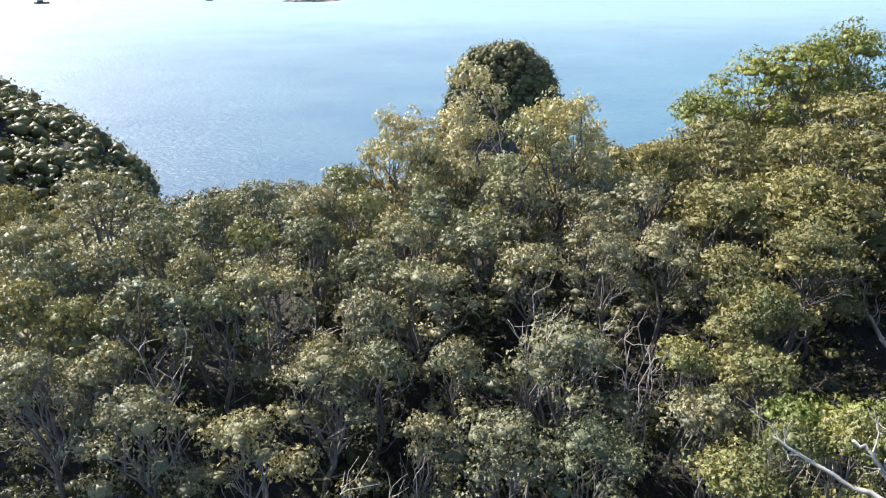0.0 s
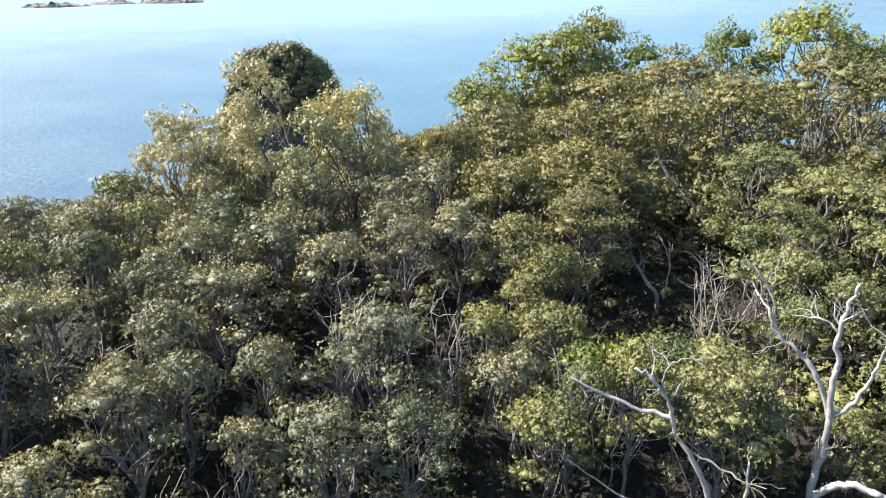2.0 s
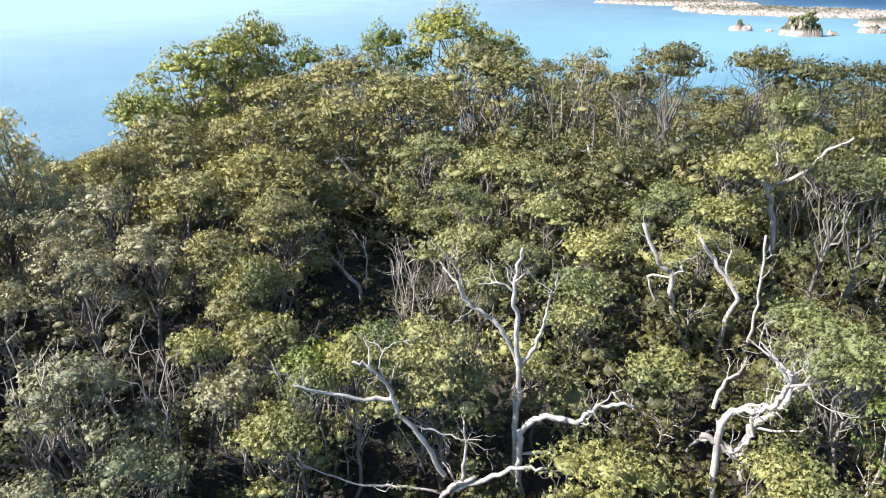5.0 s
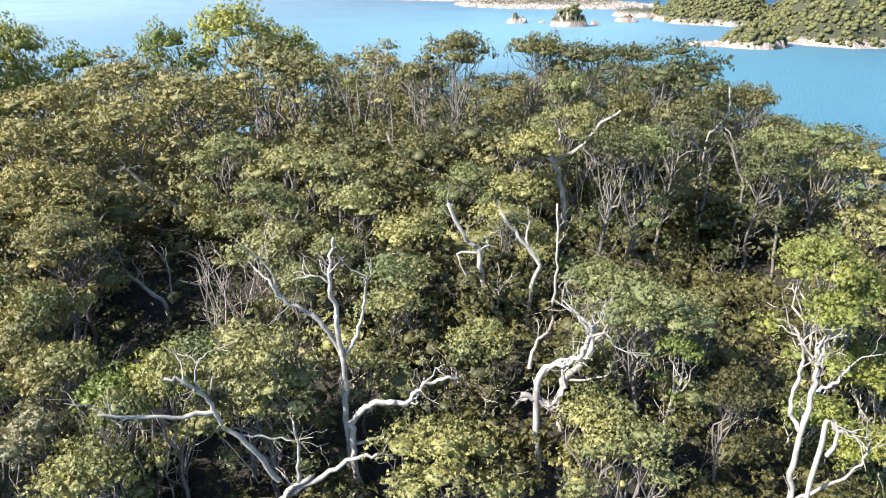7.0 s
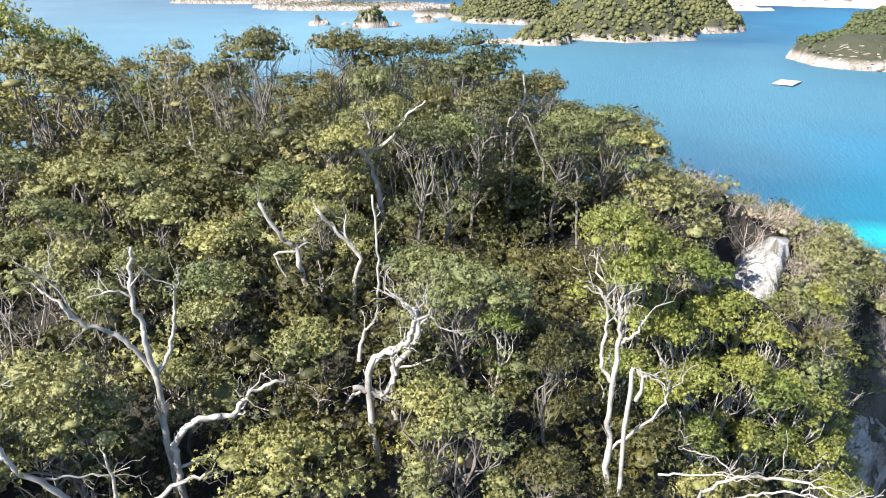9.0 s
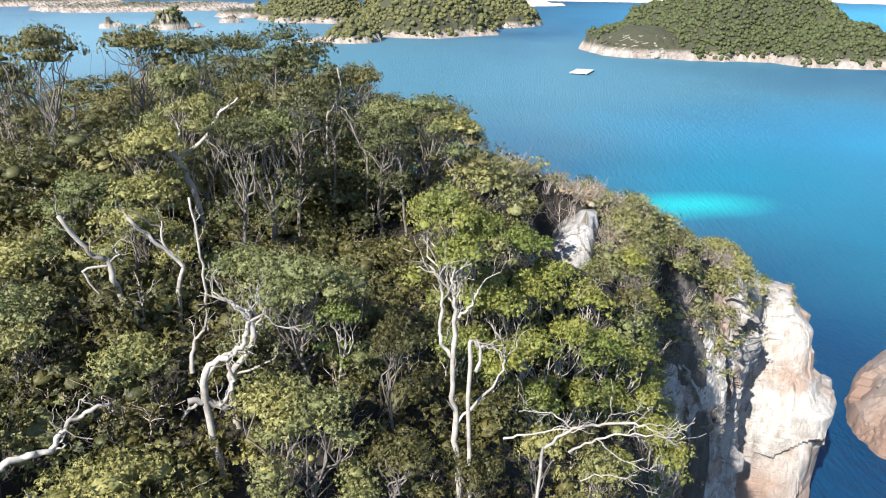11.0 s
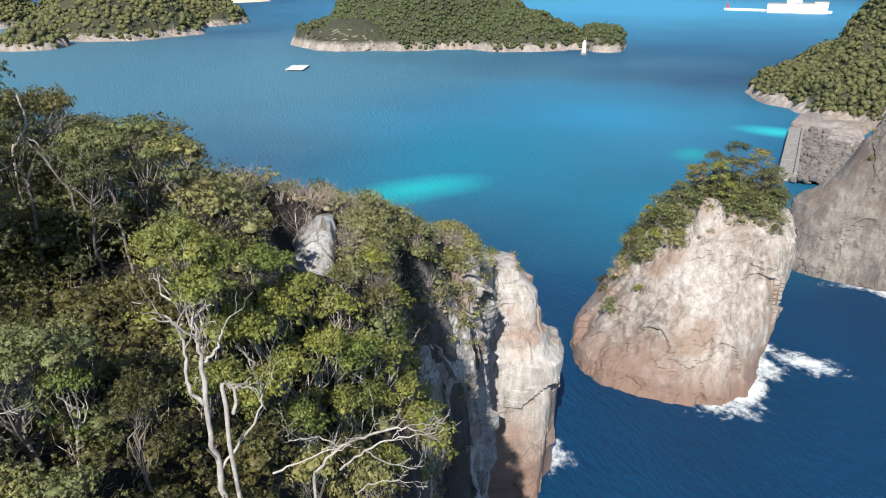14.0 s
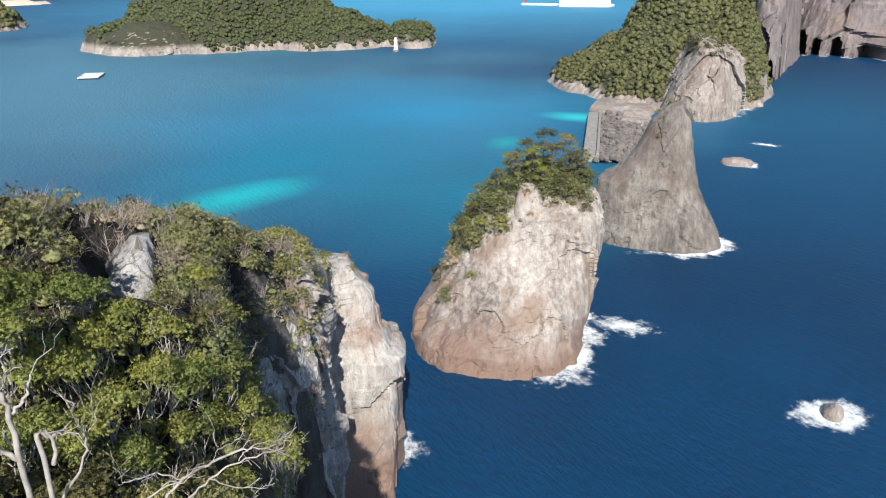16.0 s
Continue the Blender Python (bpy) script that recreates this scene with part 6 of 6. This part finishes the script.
def lighthouse():
    q = bearing(124.55, 541)
    z = max(float(LANDS["island"][0](np.array([q.x]), np.array([q.y]))[0]), 0.5)
    top = tagged(new("lighthouse"), "small white lighthouse on the rocky shore of the island", "lighthouse")
    top.location = (q.x, q.y, z)
    for nm, prof, mat in (("base", [(2.4, -2), (2.4, 0.9), (2.2, 1.0), (0.01, 1.0)], CONCRETE), ("tower", [(1.6, 1.0), (1.15, 7.0), (1.15, 7.2)], WHITE),
                          ("gallery", [(1.15, 7.2), (1.7, 7.3), (1.7, 7.6), (0.9, 7.6)], WHITE), ("lantern", [(0.8, 7.6), (0.8, 9.0), (0.95, 9.1), (0.1, 9.9), (0.01, 9.9)], WHITE)):
        g = Geo()
        ring_tower(g, prof)
        g.part(nm, mat, top)


def raft():
    q = bearing(101.95, 466)
    top = tagged(new("raft"), "flat pale mooring raft floating in the bay", "raft")
    top.matrix_world = pose(q.x, q.y, 0, 0, 0, -25)
    for k in range(12):
        g = Geo()
        y = -5.4 + k * 0.9
        box(g, -10, 10, y, y + 0.84, 0.75, 1.0, 0.04)
        g.part("plank", DECK, top)
    for k in range(5):
        g = Geo()
        x = -9 + k * 4.5
        p = [(x, -5.2, 0.35), (x, 0, 0.36), (x, 5.2, 0.35)]
        tube(g, p, [0.42] * 3, 10)
        g.part("float", DARK, top)
    for k, y in enumerate((-5.5, 5.45)):
        g = Geo()
        box(g, -10.1, 10.1, y - 0.12, y + 0.12, 0.6, 1.25, 0.03)
        g.part("side_beam", DECK, top)


def boat(az, r, length, turn, label, mats):
    q = bearing(az, r)
    top = tagged(new("boat"), label, "boat", "boats at sea")
    top.matrix_world = pose(q.x, q.y, 0, 0, 0, turn)
    g = Geo()
    n = 9
    V = []
    for i in range(n):
        s = i / (n - 1) * 2 - 1
        w = length * 0.14 * (1 - max(s, 0) ** 2.2) * (0.85 if s < -0.9 else 1)
        for z, k in ((-0.4, 0.3), (0.3, 0.75), (length * 0.1 * (1 + 0.5 * max(s, 0) ** 2), 1.0)):
            V += [(s * length / 2, -w * k, z), (s * length / 2, w * k, z)]
    V = np.array(V).reshape(n, 3, 2, 3)
    ring = np.concatenate([V[:, ::-1, 0], V[:, :, 1]], 1)
    idx = np.arange(n * 6).reshape(n, 6)
    f = [[idx[i, j], idx[i, j + 1], idx[i + 1, j + 1], idx[i + 1, j]] for i in range(n - 1) for j in range(5)]
    f += [[idx[i, 0], idx[i + 1, 0], idx[i + 1, 5], idx[i, 5]] for i in range(n - 1)]
    g.add(ring.reshape(-1, 3), f)
    g.part("hull", mats[0], top)
    g = Geo()
    box(g, -length * 0.28, length * 0.08, -length * 0.09, length * 0.09, length * 0.09, length * 0.24, 0.15)
    g.part("cabin", mats[1], top)
    g = Geo()
    tube(g, [(-length * 0.05, 0, length * 0.24), (-length * 0.05, 0, length * 0.42)], [0.12, 0.06], 6)
    g.part("mast", mats[1], top)


def breakwater():
    a, b = bearing(140.75, 238), bearing(140.75, 312)
    d = b - a
    top = tagged(new("breakwater"), "straight grey concrete breakwater beside rubble", "breakwater")
    top.matrix_world = pose(a.x, a.y, 0, 0, 0, math.degrees(math.atan2(d.y, d.x)))
    n = 8
    for k in range(n):
        g = Geo()
        x = d.length * k / n
        box(g, x, x + d.length / n - 0.12, -1.2, 3.2, -2, 2.3 + 0.05 * (k % 3), 0.15)
        g.part("slab", CONCRETE, top)
    g = Geo()
    box(g, 0.2, d.length - 0.3, -2.3, -1.25, -2, 3.0, 0.15)
    g.part("parapet", CONCRETE, top)
    rng = np.random.default_rng(9)
    g = Geo()
    for _ in range(520):
        az = rng.uniform(141.1, 144.9)
        r = rng.uniform(236, 312)
        q = bearing(az, r)
        s = rng.uniform(0.7, 1.9)
        h = 1.9 * (1 - abs((az - 142.6) / 2.4)) + rng.normal(0, 0.4)
        v, f = BALL[1]
        w = np.sign(v) * abs(v) ** 0.8 * (1 + rng.normal(0, 0.16, (len(v), 1))) * s * np.array([1, rng.uniform(0.6, 1), rng.uniform(0.6, 0.9)])
        g.add(np.array([q.x, q.y, h]) + w, f)
    tagged(g.part("rubble", RUBBLE), "heap of dark rubble stones beside the breakwater", "stones", kind="stuff")


def harbour():
    a, b = bearing(134.4, 1105), bearing(141.4, 1095)
    d = b - a
    turn = math.degrees(math.atan2(d.y, d.x))
    top = tagged(new("pier"), "long pale harbour pier with a red light", "pier")
    top.matrix_world = pose(a.x, a.y, 0, 0, 0, turn)
    for k in range(6):
        g = Geo()
        x = d.length * k / 6
        box(g, x, x + d.length / 6 - 0.3, -4, 4, -2, 2.6, 0.2)
        g.part("slab", WHITE, top)
    g = Geo()
    ring_tower(g, [(1.6, 2.6), (1.1, 8), (1.5, 8.2), (0.2, 10), (0.01, 10)], 12)
    light = g.part("beacon", RED, top)
    light.location = (4, 0, 0)
    for k, (s, w, h, dp) in enumerate([(0.52, 26, 9, 18), (0.66, 18, 14, 16), (0.77, 30, 10, 20), (0.9, 16, 12, 15)]):
        q = a + d * s
        build = tagged(new("warehouse"), "white flat-roofed harbour building on the pier", "building", "harbour buildings")
        build.matrix_world = pose(q.x, q.y, 2.2, 0, 0, turn) @ pose(0, -16, 0)
        for nm, args, mat in (("wall", (-w / 2, w / 2, -dp / 2, dp / 2, -4, h, 0.05), WHITE), ("roof", (-w / 2 - 0.4, w / 2 + 0.4, -dp / 2 - 0.4, dp / 2 + 0.4, h, h + 0.7, 0.2), CONCRETE)):
            g = Geo()
            box(g, *args)
            g.part(nm, mat, build)
        for j in range(4):
            g = Geo()
            x = -w / 2 + (j + 0.5) * w / 4
            box(g, x - 1.4, x + 1.4, dp / 2 - 0.1, dp / 2 + 0.12, h * 0.35, h * 0.65, 0.02)
            g.part("window", DARK, build)
    rng = np.random.default_rng(21)
    for k in range(26):
        az = rng.choice([rng.uniform(103, 107.5), rng.uniform(126, 137)])
        r = rng.uniform(1500, 1560) + (60 if az > 120 else -20)
        q = bearing(az, r)
        w, dp, h = rng.uniform(10, 24), rng.uniform(9, 14), rng.uniform(5, 12)
        build = tagged(new("house"), "pale house on the far harbour shore", "house", "houses on the far shore")
        build.matrix_world = pose(q.x, q.y, 4, 0, 0, rng.uniform(0, 180))
        g = Geo()
        box(g, -w / 2, w / 2, -dp / 2, dp / 2, -8, h, 0.05)
        g.part("wall", WHITE, build)
        g = Geo()
        g.add([(-w / 2 - 0.5, -dp / 2 - 0.5, h), (w / 2 + 0.5, -dp / 2 - 0.5, h), (w / 2 + 0.5, dp / 2 + 0.5, h), (-w / 2 - 0.5, dp / 2 + 0.5, h), (-w / 2, 0, h + 3), (w / 2, 0, h + 3)],
              np.zeros((0, 4), int))
        g.f.extend([[0, 1, 5, 4], [2, 3, 4, 5], [1, 2, 5], [3, 0, 4], [3, 2, 1, 0]])
        g.part("roof", CONCRETE if k % 3 else RUBBLE, build)


lighthouse()
raft()
breakwater()
harbour()
boat(-28.5, 1446, 24, 12, "dark fishing boat far out at sea", (DARK, DARK))
boat(-17.5, 1415, 16, 60, "small dark boat far out at sea", (DARK, WHITE))
